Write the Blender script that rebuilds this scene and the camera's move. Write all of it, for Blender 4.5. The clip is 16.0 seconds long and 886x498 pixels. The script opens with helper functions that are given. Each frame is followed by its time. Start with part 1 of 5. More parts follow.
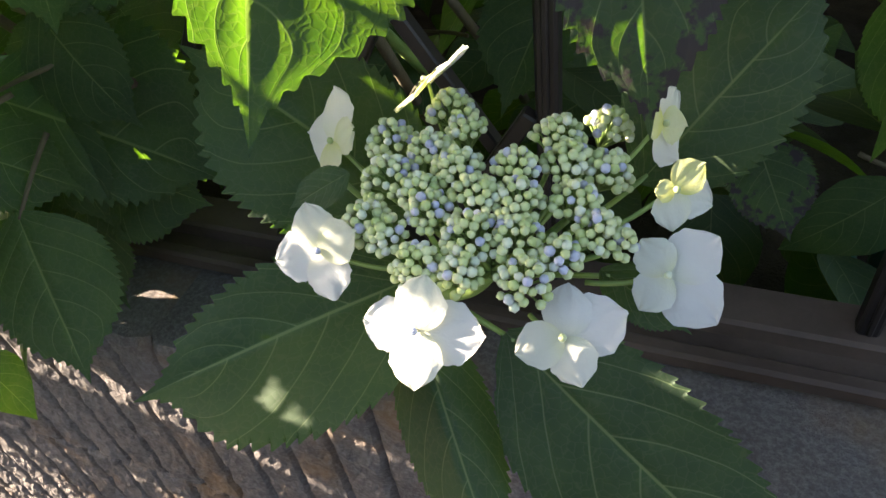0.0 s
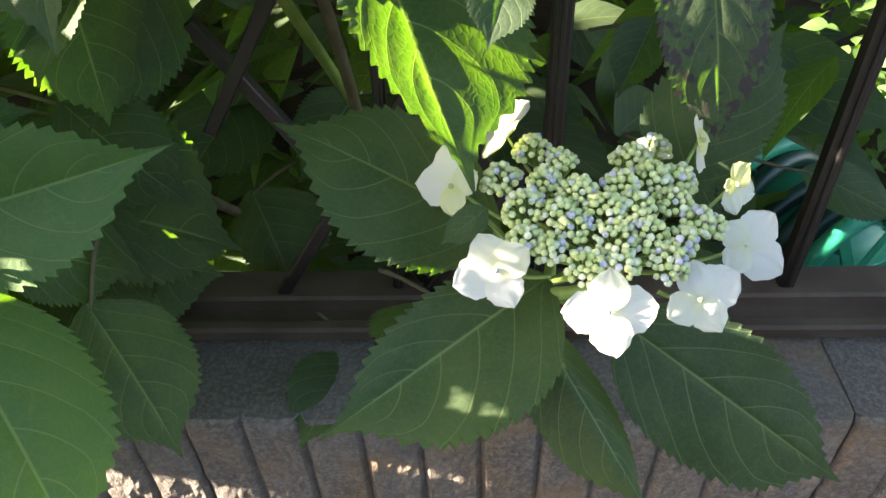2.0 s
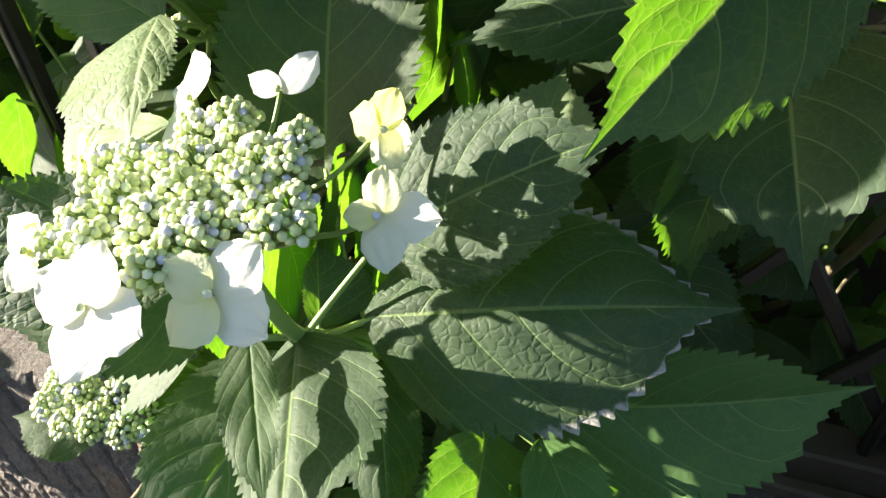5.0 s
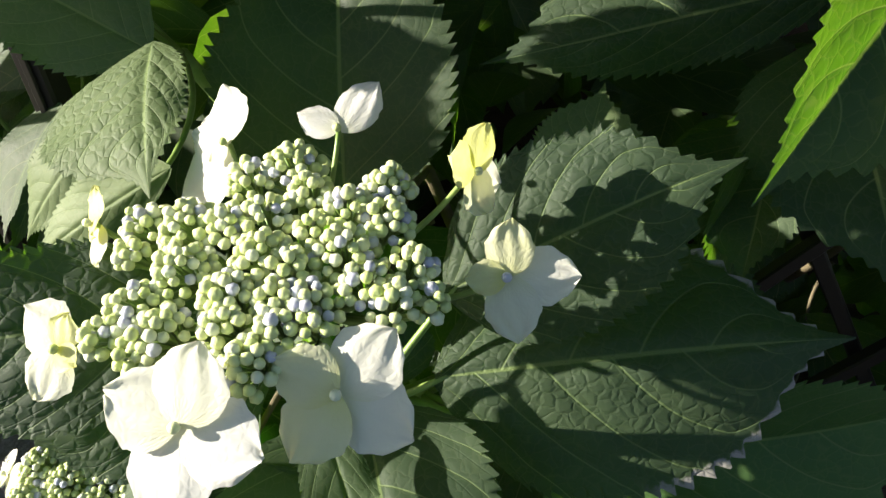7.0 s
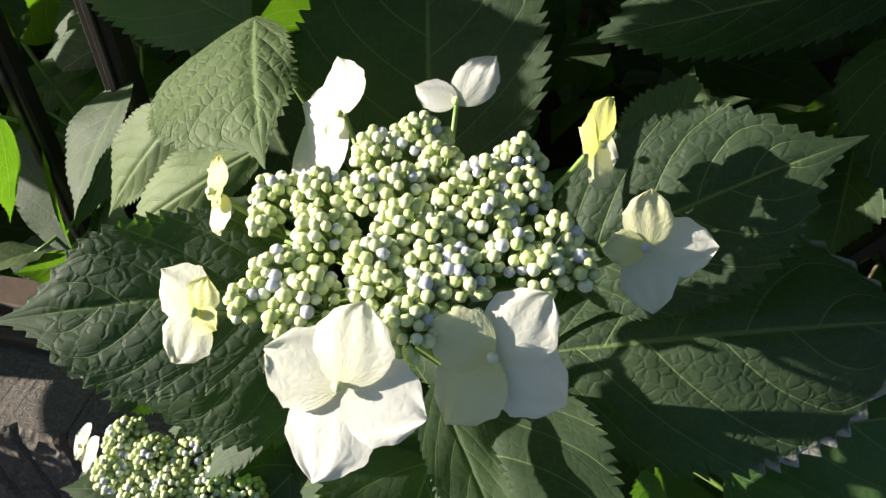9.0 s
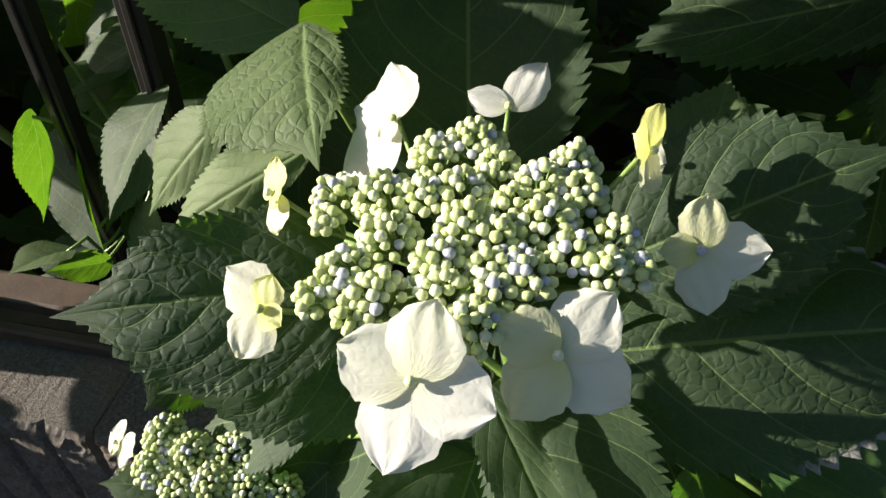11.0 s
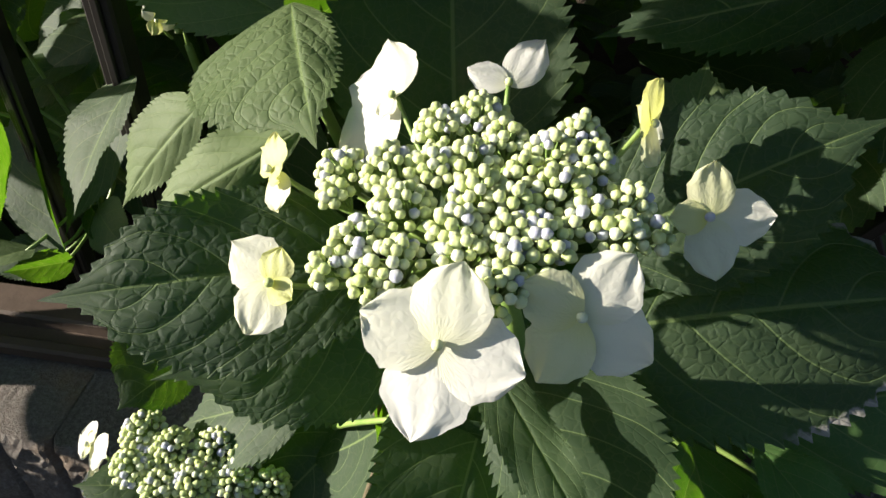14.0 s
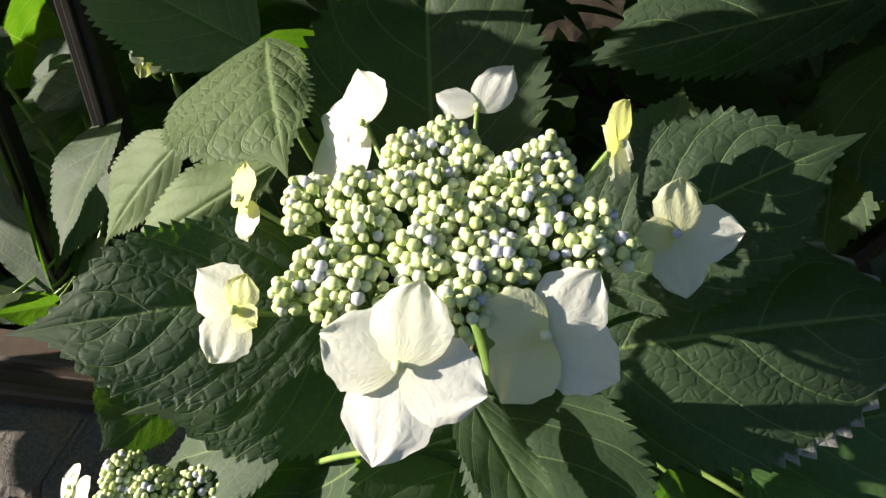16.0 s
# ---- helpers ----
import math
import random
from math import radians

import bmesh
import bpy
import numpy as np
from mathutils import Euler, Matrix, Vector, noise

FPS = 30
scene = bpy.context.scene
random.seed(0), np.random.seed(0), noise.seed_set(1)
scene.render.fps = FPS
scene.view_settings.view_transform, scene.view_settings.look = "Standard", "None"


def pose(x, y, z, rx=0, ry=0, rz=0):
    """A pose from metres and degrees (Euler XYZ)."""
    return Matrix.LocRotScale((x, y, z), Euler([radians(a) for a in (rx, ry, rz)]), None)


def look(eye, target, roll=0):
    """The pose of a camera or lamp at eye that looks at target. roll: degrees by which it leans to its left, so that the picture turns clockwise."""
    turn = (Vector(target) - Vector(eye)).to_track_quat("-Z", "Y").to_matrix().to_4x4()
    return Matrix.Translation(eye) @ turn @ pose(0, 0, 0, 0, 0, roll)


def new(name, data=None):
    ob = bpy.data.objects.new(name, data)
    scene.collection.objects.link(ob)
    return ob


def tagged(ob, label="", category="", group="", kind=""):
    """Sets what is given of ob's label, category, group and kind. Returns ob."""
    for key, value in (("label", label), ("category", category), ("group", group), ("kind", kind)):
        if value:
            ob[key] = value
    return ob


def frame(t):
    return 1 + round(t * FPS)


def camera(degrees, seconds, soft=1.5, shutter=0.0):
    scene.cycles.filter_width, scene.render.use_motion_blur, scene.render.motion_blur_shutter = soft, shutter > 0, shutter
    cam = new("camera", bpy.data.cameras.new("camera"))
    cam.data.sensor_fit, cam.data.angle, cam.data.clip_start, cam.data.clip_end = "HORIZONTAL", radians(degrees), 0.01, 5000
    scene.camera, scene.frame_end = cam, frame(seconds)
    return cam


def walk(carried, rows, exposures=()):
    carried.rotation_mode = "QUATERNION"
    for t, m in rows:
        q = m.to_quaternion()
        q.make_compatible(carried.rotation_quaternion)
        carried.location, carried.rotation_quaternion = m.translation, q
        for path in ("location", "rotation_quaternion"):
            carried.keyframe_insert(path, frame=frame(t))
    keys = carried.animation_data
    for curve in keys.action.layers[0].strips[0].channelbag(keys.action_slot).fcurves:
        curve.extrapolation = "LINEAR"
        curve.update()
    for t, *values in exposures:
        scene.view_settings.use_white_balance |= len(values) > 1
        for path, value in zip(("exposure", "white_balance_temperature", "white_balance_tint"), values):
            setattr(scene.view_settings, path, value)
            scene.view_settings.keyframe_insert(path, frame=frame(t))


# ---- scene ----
cam = camera(62.6, 16.0)
PATH = [
    (0, (-0.0377, -0.0902, 0.9175), (-0.3575, 0.5558, 0.2244), -9.09),
    (0.5, (-0.0783, -0.1152, 0.9388), (-0.3189, 0.5752, 0.2565), -6.18),
    (1, (-0.1041, -0.1308, 0.9451), (-0.2760, 0.5980, 0.2822), -4.17),
    (1.5, (-0.1214, -0.1472, 0.9509), (-0.1981, 0.5941, 0.2841), -3.89),
    (2, (-0.1528, -0.1609, 0.9560), (-0.1930, 0.5879, 0.2944), -2.60),
    (2.5, (-0.1904, -0.1659, 0.9617), (-0.2413, 0.5850, 0.3032), -1.20),
    (3, (-0.2278, -0.1553, 0.9784), (-0.3244, 0.6016, 0.3322), -0.60),
    (3.5, (-0.2640, -0.1455, 0.9850), (-0.4026, 0.6153, 0.3510), -0.38),
    (4, (-0.2958, -0.1380, 0.9947), (-0.4604, 0.6282, 0.3737), 0.03),
    (4.5, (-0.3303, -0.1269, 1.0026), (-0.5254, 0.6129, 0.3588), -0.49),
    (5, (-0.3422, -0.1205, 1.0116), (-0.6104, 0.5719, 0.3418), -3.53),
    (5.2, (-0.3451, -0.1172, 1.0128), (-0.6375, 0.5626, 0.3402), -3.18),
    (7.3, (-0.4092, -0.1058, 1.0055), (-0.5335, 0.6232, 0.3324), -0.15),
    (7.5, (-0.4124, -0.1098, 1.0058), (-0.5414, 0.6175, 0.3317), -0.18),
    (8, (-0.4197, -0.1108, 0.9980), (-0.5526, 0.6011, 0.3085), -0.41),
    (8.5, (-0.4230, -0.1109, 1.0008), (-0.5647, 0.6020, 0.3140), -1.05),
    (9, (-0.4293, -0.1158, 1.0028), (-0.5744, 0.6037, 0.3236), -0.13),
    (11.5, (-0.4414, -0.1223, 1.0051), (-0.5936, 0.6007, 0.3313), 0.18),
    (12, (-0.4434, -0.1214, 1.0021), (-0.5851, 0.6032, 0.3277), 0.87),
    (12.5, (-0.4493, -0.1218, 1.0006), (-0.5682, 0.6069, 0.3261), 1.41),
    (13, (-0.4509, -0.1231, 0.9993), (-0.5439, 0.6109, 0.3265), 2.38),
    (13.5, (-0.4541, -0.1269, 0.9986), (-0.5321, 0.6123, 0.3297), 3.45),
    (14, (-0.4542, -0.1299, 0.9972), (-0.5389, 0.6144, 0.3348), 2.95),
    (14.5, (-0.4506, -0.1349, 0.9938), (-0.5507, 0.6159, 0.3408), 1.22),
    (15, (-0.4488, -0.1333, 0.9931), (-0.5546, 0.6227, 0.3472), 0.30),
    (15.5, (-0.4482, -0.1309, 0.9915), (-0.5495, 0.6344, 0.3558), 0.64),
    (16, (-0.4455, -0.1304, 0.9937), (-0.5407, 0.6481, 0.3734), 1.31),
]
EXPOSURES = [(0.0, 3.25, 7250, 18), (1.0, 3.55, 7350, 16), (2.0, 3.75, 7450, 13), (3.0, 4.3, 7400, 6), (3.5, 4.35, 7400, 5), (4.0, 4.1, 7200, 6),
             (4.6, 3.3, 6900, 10), (5.0, 2.8, 6700, 10), (7.5, 1.75, 6600, 10), (9.0, 1.5, 6550, 10), (12.0, 1.4, 6550, 10), (16.0, 1.4, 6550, 10)]
walk(cam, [(t, look(eye, target, roll)) for t, eye, target, roll in PATH], EXPOSURES)

# ---- light ----
SUN_FROM = Vector((-0.935, -0.135, 0.312)).normalized()
world = bpy.data.worlds.new("world")
scene.world = world
world.use_nodes = True
wn = world.node_tree
sky = wn.nodes.new("ShaderNodeTexSky")
sky.sky_type = "NISHITA"
sky.sun_disc = False
sky.sun_elevation = math.asin(SUN_FROM.z)
sky.sun_rotation = math.atan2(SUN_FROM.x, SUN_FROM.y)
back = wn.nodes["Background"]
wn.links.new(sky.outputs[0], back.inputs[0])
back.inputs[1].default_value = 0.068
lamp = bpy.data.lights.new("sun", "SUN")
lamp.energy, lamp.angle, lamp.color = 5.0, radians(0.5), (1.0, 0.93, 0.80)
sun = new("sun", lamp)
sun.matrix_world = look(SUN_FROM * 5, (0, 0, 0))


# ---- materials ----
def material(name):
    m = bpy.data.materials.new(name)
    m.use_nodes = True
    return m, m.node_tree, m.node_tree.nodes["Principled BSDF"]


def math_node(tree, op, a, b=None):
    n = tree.nodes.new("ShaderNodeMath")
    n.operation = op
    for i, v in enumerate((a, b)):
        if v is None:
            continue
        if isinstance(v, (int, float)):
            n.inputs[i].default_value = v
        else:
            tree.links.new(v, n.inputs[i])
    return n.outputs[0]


def mix_colour(tree, fac, a, b, blend="MIX"):
    n = tree.nodes.new("ShaderNodeMix")
    n.data_type, n.blend_type = "RGBA", blend
    for i, v in ((0, fac), (6, a), (7, b)):
        if isinstance(v, (int, float)):
            n.inputs[i].default_value = v
        elif isinstance(v, tuple):
            n.inputs[i].default_value = (*v, 1)
        else:
            tree.links.new(v, n.inputs[i])
    return n.outputs[2]


def noise_tex(tree, scale, detail=4, vector=None, rough=0.55):
    n = tree.nodes.new("ShaderNodeTexNoise")
    n.inputs["Scale"].default_value, n.inputs["Detail"].default_value, n.inputs["Roughness"].default_value = scale, detail, rough
    if vector is not None:
        tree.links.new(vector, n.inputs["Vector"])
    return n.outputs["Fac"]


def ramp(tree, fac, lo, hi):
    n = tree.nodes.new("ShaderNodeMapRange")
    n.interpolation_type = "SMOOTHSTEP"
    n.inputs[1].default_value, n.inputs[2].default_value = lo, hi
    tree.links.new(fac, n.inputs[0])
    return n.outputs[0]


def bump(tree, height, strength, distance, bsdf):
    n = tree.nodes.new("ShaderNodeBump")
    n.inputs["Strength"].default_value, n.inputs["Distance"].default_value = strength, distance
    tree.links.new(height, n.inputs["Height"])
    tree.links.new(n.outputs[0], bsdf.inputs["Normal"])
    return n.outputs[0]


def object_place(tree):
    return tree.nodes.new("ShaderNodeTexCoord").outputs["Object"]


VEIN_STEP = 0.165


def leaf_material(name, spots=False, burnt=False, light=(0.047, 0.075, 0.033), dark=(0.022, 0.043, 0.021)):
    m, tree, bsdf = material(name)
    links = tree.links
    uv = tree.nodes.new("ShaderNodeUVMap")
    uv.uv_map = "UVMap"
    sep = tree.nodes.new("ShaderNodeSeparateXYZ")
    links.new(uv.outputs[0], sep.inputs[0])
    side = math_node(tree, "SUBTRACT", math_node(tree, "MULTIPLY", sep.outputs[0], 2.0), 1.0)
    a = math_node(tree, "ABSOLUTE", side)
    s = sep.outputs[1]
    # lateral veins run out from the midrib and bend towards the tip
    lag = math_node(tree, "ADD", math_node(tree, "MULTIPLY", a, 0.20), math_node(tree, "MULTIPLY", math_node(tree, "MULTIPLY", a, a), 0.17))
    phase = math_node(tree, "DIVIDE", math_node(tree, "SUBTRACT", s, lag), VEIN_STEP)
    phase = math_node(tree, "ADD", phase, math_node(tree, "MULTIPLY", math_node(tree, "GREATER_THAN", side, 0.0), 0.4))
    part_of = math_node(tree, "FRACT", math_node(tree, "ADD", phase, 20.0))
    near = math_node(tree, "MINIMUM", part_of, math_node(tree, "SUBTRACT", 1.0, part_of))
    lateral = math_node(tree, "SUBTRACT", 1.0, ramp(tree, near, 0.004, 0.036))
    # towards the margin each lateral vein forks
    fork_at = math_node(tree, "SUBTRACT", part_of, math_node(tree, "MULTIPLY", math_node(tree, "SUBTRACT", a, 0.45), 0.9))
    fork = math_node(tree, "SUBTRACT", 1.0, ramp(tree, math_node(tree, "ABSOLUTE", fork_at), 0.006, 0.045))
    fork = math_node(tree, "MULTIPLY", fork, math_node(tree, "MULTIPLY", ramp(tree, a, 0.43, 0.5), 0.7))
    body = math_node(tree, "SUBTRACT", 1.0, ramp(tree, s, 0.76, 0.88))
    lateral = math_node(tree, "MULTIPLY", lateral, body)
    midrib = math_node(tree, "SUBTRACT", 1.0, ramp(tree, a, 0.008, 0.026))
    # fine net between the veins
    net_at = tree.nodes.new("ShaderNodeCombineXYZ")
    size_map = tree.nodes.new("ShaderNodeUVMap")
    size_map.uv_map = "Size"
    size_of = tree.nodes.new("ShaderNodeSeparateXYZ")
    links.new(size_map.outputs[0], size_of.inputs[0])
    links.new(math_node(tree, "MULTIPLY", size_of.outputs[1], 2.5), net_at.inputs[0])
    links.new(math_node(tree, "MULTIPLY", size_of.outputs[0], 2.9), net_at.inputs[1])
    links.new(math_node(tree, "SIGN", side), net_at.inputs[2])
    stray = tree.nodes.new("ShaderNodeTexNoise")
    stray.inputs["Scale"].default_value, stray.inputs["Detail"].default_value = 1.3, 2
    links.new(net_at.outputs[0], stray.inputs["Vector"])
    strayed = tree.nodes.new("ShaderNodeVectorMath")
    strayed.operation = "MULTIPLY_ADD"
    links.new(stray.outputs["Color"], strayed.inputs[0])
    strayed.inputs[1].default_value = (0.7, 0.7, 0.0)
    links.new(net_at.outputs[0], strayed.inputs[2])
    net = tree.nodes.new("ShaderNodeTexVoronoi")
    net.feature = "DISTANCE_TO_EDGE"
    net.inputs["Scale"].default_value = 1.0
    links.new(strayed.outputs[0], net.inputs["Vector"])
    cell = ramp(tree, net.outputs["Distance"], 0.0, 0.07)
    dome = ramp(tree, net.outputs["Distance"], -0.10, 0.27)
    place = object_place(tree)
    info = tree.nodes.new("ShaderNodeObjectInfo")
    patch = noise_tex(tree, 38, 3, place)
    grain = noise_tex(tree, 900, 2, place)
    tone = math_node(tree, "ADD", math_node(tree, "MULTIPLY", patch, 0.7), math_node(tree, "MULTIPLY", info.outputs["Random"], 0.45))
    colour = mix_colour(tree, ramp(tree, tone, 0.2, 0.95), dark, light)
    young = tree.nodes.new("ShaderNodeSeparateColor")
    links.new(info.outputs["Color"], young.inputs[0])
    colour = mix_colour(tree, young.outputs[0], colour, (0.125, 0.170, 0.068))
    colour = mix_colour(tree, young.outputs[2], colour, (0.058, 0.155, 0.032))
    colour = mix_colour(tree, math_node(tree, "MULTIPLY", math_node(tree, "SUBTRACT", 1.0, cell), 0.08), colour, (0.10, 0.15, 0.05))
    colour = mix_colour(tree, math_node(tree, "MULTIPLY", lateral, 0.75), colour, (0.13, 0.19, 0.07))
    colour = mix_colour(tree, math_node(tree, "MULTIPLY", midrib, 0.70), colour, (0.17, 0.24, 0.08))
    glow = mix_colour(tree, ramp(tree, patch, 0.3, 0.75), (0.10, 0.28, 0.006), (0.17, 0.37, 0.012))
    glow = mix_colour(tree, math_node(tree, "MULTIPLY", math_node(tree, "MAXIMUM", math_node(tree, "MULTIPLY", math_node(tree, "SUBTRACT", 1.0, cell), 0.5), math_node(tree, "MAXIMUM", lateral, midrib)), 0.7), glow, (0.30, 0.44, 0.07))
    if spots:
        edge = math_node(tree, "ADD", math_node(tree, "MULTIPLY", ramp(tree, a, 0.15, 1.0), 0.55), math_node(tree, "MULTIPLY", ramp(tree, s, 0.3, 0.9), 0.35))
        blot = ramp(tree, math_node(tree, "ADD", noise_tex(tree, 190, 4, place), math_node(tree, "MULTIPLY", edge, 0.28)), 0.62, 0.74)
        colour = mix_colour(tree, math_node(tree, "MULTIPLY", blot, 0.9), colour, (0.050, 0.038, 0.036))
        glow = mix_colour(tree, blot, glow, (0.05, 0.04, 0.02))
    if burnt:
        rim = math_node(tree, "ADD", ramp(tree, a, 0.82, 1.0), math_node(tree, "MULTIPLY", noise_tex(tree, 520, 4, place), 0.9))
        rim = math_node(tree, "MULTIPLY", ramp(tree, rim, 1.05, 1.4), ramp(tree, s, 0.45, 0.55))
        colour = mix_colour(tree, rim, colour, (0.34, 0.325, 0.30))
        glow = mix_colour(tree, rim, glow, (0.15, 0.12, 0.08))
    links.new(colour, bsdf.inputs["Base Color"])
    links.new(math_node(tree, "ADD", 0.54, math_node(tree, "MULTIPLY", patch, 0.25)), bsdf.inputs["Roughness"])
    bsdf.inputs["Specular IOR Level"].default_value = 0.38
    height = math_node(tree, "ADD", math_node(tree, "MULTIPLY", dome, body), math_node(tree, "MULTIPLY", grain, 0.08))
    height = math_node(tree, "SUBTRACT", height, math_node(tree, "MULTIPLY", math_node(tree, "MAXIMUM", lateral, fork), 0.8))
    height = math_node(tree, "MULTIPLY", height, math_node(tree, "ADD", 0.10, math_node(tree, "MULTIPLY", young.outputs[1], young.outputs[1])))
    normal = bump(tree, height, 0.6, 0.00032, bsdf)
    trans = tree.nodes.new("ShaderNodeBsdfTranslucent")
    links.new(glow, trans.inputs["Color"])
    links.new(normal, trans.inputs["Normal"])
    both = tree.nodes.new("ShaderNodeMixShader")
    both.inputs[0].default_value = 0.33
    links.new(bsdf.outputs[0], both.inputs[1])
    links.new(trans.outputs[0], both.inputs[2])
    links.new(both.outputs[0], tree.nodes["Material Output"].inputs["Surface"])
    return m


LEAF = leaf_material("leaf_green")
LEAF_SPOTTED = leaf_material("leaf_spotted", spots=True)
LEAF_BURNT = leaf_material("leaf_burnt_edge", burnt=True)


def petal_material():
    m, tree, bsdf = material("petal_white")
    links = tree.links
    uv = tree.nodes.new("ShaderNodeUVMap")
    uv.uv_map = "UVMap"
    sep = tree.nodes.new("ShaderNodeSeparateXYZ")
    links.new(uv.outputs[0], sep.inputs[0])
    info = tree.nodes.new("ShaderNodeObjectInfo")
    sepc = tree.nodes.new("ShaderNodeSeparateColor")
    links.new(info.outputs["Color"], sepc.inputs[0])
    tint = sepc.outputs[0]
    place = object_place(tree)
    patch = noise_tex(tree, 120, 3, place)
    heart = math_node(tree, "SUBTRACT", 1.0, ramp(tree, sep.outputs[1], 0.0, 0.45))
    green = math_node(tree, "MINIMUM", 1.0, math_node(tree, "ADD", math_node(tree, "MULTIPLY", heart, 0.22), math_node(tree, "MULTIPLY", tint, math_node(tree, "ADD", 0.55, math_node(tree, "MULTIPLY", patch, 0.6)))))
    colour = mix_colour(tree, green, (0.745, 0.736, 0.698), (0.62, 0.63, 0.25))
    wave = tree.nodes.new("ShaderNodeTexVoronoi")
    wave.feature = "DISTANCE_TO_EDGE"
    wave.inputs["Scale"].default_value = 9.0
    fan = tree.nodes.new("ShaderNodeCombineXYZ")
    links.new(math_node(tree, "DIVIDE", math_node(tree, "SUBTRACT", sep.outputs[0], 0.5), math_node(tree, "ADD", sep.outputs[1], 0.35)), fan.inputs[0])
    links.new(math_node(tree, "MULTIPLY", sep.outputs[1], 0.9), fan.inputs[1])
    links.new(fan.outputs[0], wave.inputs["Vector"])
    links.new(colour, bsdf.inputs["Base Color"])
    bsdf.inputs["Roughness"].default_value = 0.55
    bsdf.inputs["Specular IOR Level"].default_value = 0.25
    height = math_node(tree, "ADD", math_node(tree, "MULTIPLY", ramp(tree, wave.outputs["Distance"], -0.02, 0.35), 0.8), math_node(tree, "MULTIPLY", noise_tex(tree, 420, 3, place), 0.7))
    normal = bump(tree, height, 0.35, 0.00016, bsdf)
    trans = tree.nodes.new("ShaderNodeBsdfTranslucent")
    links.new(mix_colour(tree, green, (0.84, 0.84, 0.78), (0.80, 0.82, 0.22)), trans.inputs["Color"])
    links.new(normal, trans.inputs["Normal"])
    both = tree.nodes.new("ShaderNodeMixShader")
    both.inputs[0].default_value = 0.38
    links.new(bsdf.outputs[0], both.inputs[1])
    links.new(trans.outputs[0], both.inputs[2])
    links.new(both.outputs[0], tree.nodes["Material Output"].inputs["Surface"])
    return m


PETAL = petal_material()


def bud_material():
    m, tree, bsdf = material("bud_green_and_blue")
    info = tree.nodes.new("ShaderNodeObjectInfo")
    rnd = info.outputs["Random"]
    place = object_place(tree)
    shade = math_node(tree, "FRACT", math_node(tree, "MULTIPLY", rnd, 17.31))
    green = mix_colour(tree, shade, (0.44, 0.515, 0.22), (0.59, 0.62, 0.385))
    pale = mix_colour(tree, ramp(tree, rnd, 0.70, 0.74), green, (0.62, 0.65, 0.52))
    colour = mix_colour(tree, ramp(tree, rnd, 0.86, 0.89), pale, (0.46, 0.46, 0.62))
    colour = mix_colour(tree, math_node(tree, "MULTIPLY", noise_tex(tree, 700, 2, place), 0.35), colour, (0.40, 0.47, 0.20))
    tree.links.new(colour, bsdf.inputs["Base Color"])
    bsdf.inputs["Roughness"].default_value = 0.62
    bsdf.inputs["Specular IOR Level"].default_value = 0.25
    bsdf.inputs["Subsurface Weight"].default_value = 0.5
    bsdf.inputs["Subsurface Radius"].default_value = (1.0, 1.0, 0.6)
    bsdf.inputs["Subsurface Scale"].default_value = 0.0012
    bump(tree, noise_tex(tree, 1400, 2, place), 0.3, 0.0004, bsdf)
    return m


BUD = bud_material()


def plain_material(name, a, b, scale, rough=0.6, spec=0.4, relief=0.3, depth=0.001, fine=None):
    m, tree, bsdf = material(name)
    place = object_place(tree)
    n = noise_tex(tree, scale, 5, place)
    n2 = noise_tex(tree, fine or scale * 12, 3, place)
    colour = mix_colour(tree, ramp(tree, n, 0.3, 0.7), a, b)
    colour = mix_colour(tree, math_node(tree, "MULTIPLY", n2, 0.35), colour, tuple(0.6 * v for v in a))
    tree.links.new(colour, bsdf.inputs["Base Color"])
    tree.links.new(math_node(tree, "ADD", rough - 0.1, math_node(tree, "MULTIPLY", n, 0.2)), bsdf.inputs["Roughness"])
    bsdf.inputs["Specular IOR Level"].default_value = spec
    bump(tree, n2, relief, depth, bsdf)
    return m


STEM = plain_material("stem_green", (0.16, 0.26, 0.06), (0.26, 0.36, 0.10), 60, 0.45, 0.4, 0.2, 0.0005)
# Darker stem for shaded shoots; on their green stalks the brown paints in shade.
SHADED_STEM = plain_material("stem_shaded_brown", (0.10, 0.085, 0.05), (0.16, 0.13, 0.08), 60, 0.8, 0.2, 0.5, 0.001)
FENCE = plain_material("fence_bronze_paint", (0.014, 0.011, 0.0105), (0.024, 0.0195, 0.018), 40, 0.42, 0.5, 0.1, 0.0004)
RAIL = plain_material("rail_dusty_bronze", (0.068, 0.045, 0.034), (0.112, 0.078, 0.059), 30, 0.65, 0.3, 0.3, 0.0006)
SOIL = plain_material("soil_dark", (0.035, 0.028, 0.020), (0.070, 0.055, 0.040), 25, 0.95, 0.1, 0.9, 0.01)
ASPHALT = plain_material("asphalt_grey", (0.045, 0.045, 0.047), (0.065, 0.064, 0.062), 6, 0.9, 0.2, 0.8, 0.004, 300)
SIDING = plain_material("siding_dark", (0.030, 0.028, 0.027), (0.045, 0.042, 0.040), 4, 0.7, 0.3, 0.2, 0.001)
HOSE = plain_material("hose_dark_green", (0.006, 0.035, 0.028), (0.010, 0.050, 0.040), 30, 0.4, 0.5, 0.1, 0.0005)
REEL = plain_material("reel_green_plastic", (0.015, 0.30, 0.17), (0.020, 0.38, 0.22), 20, 0.4, 0.5, 0.1, 0.0005)


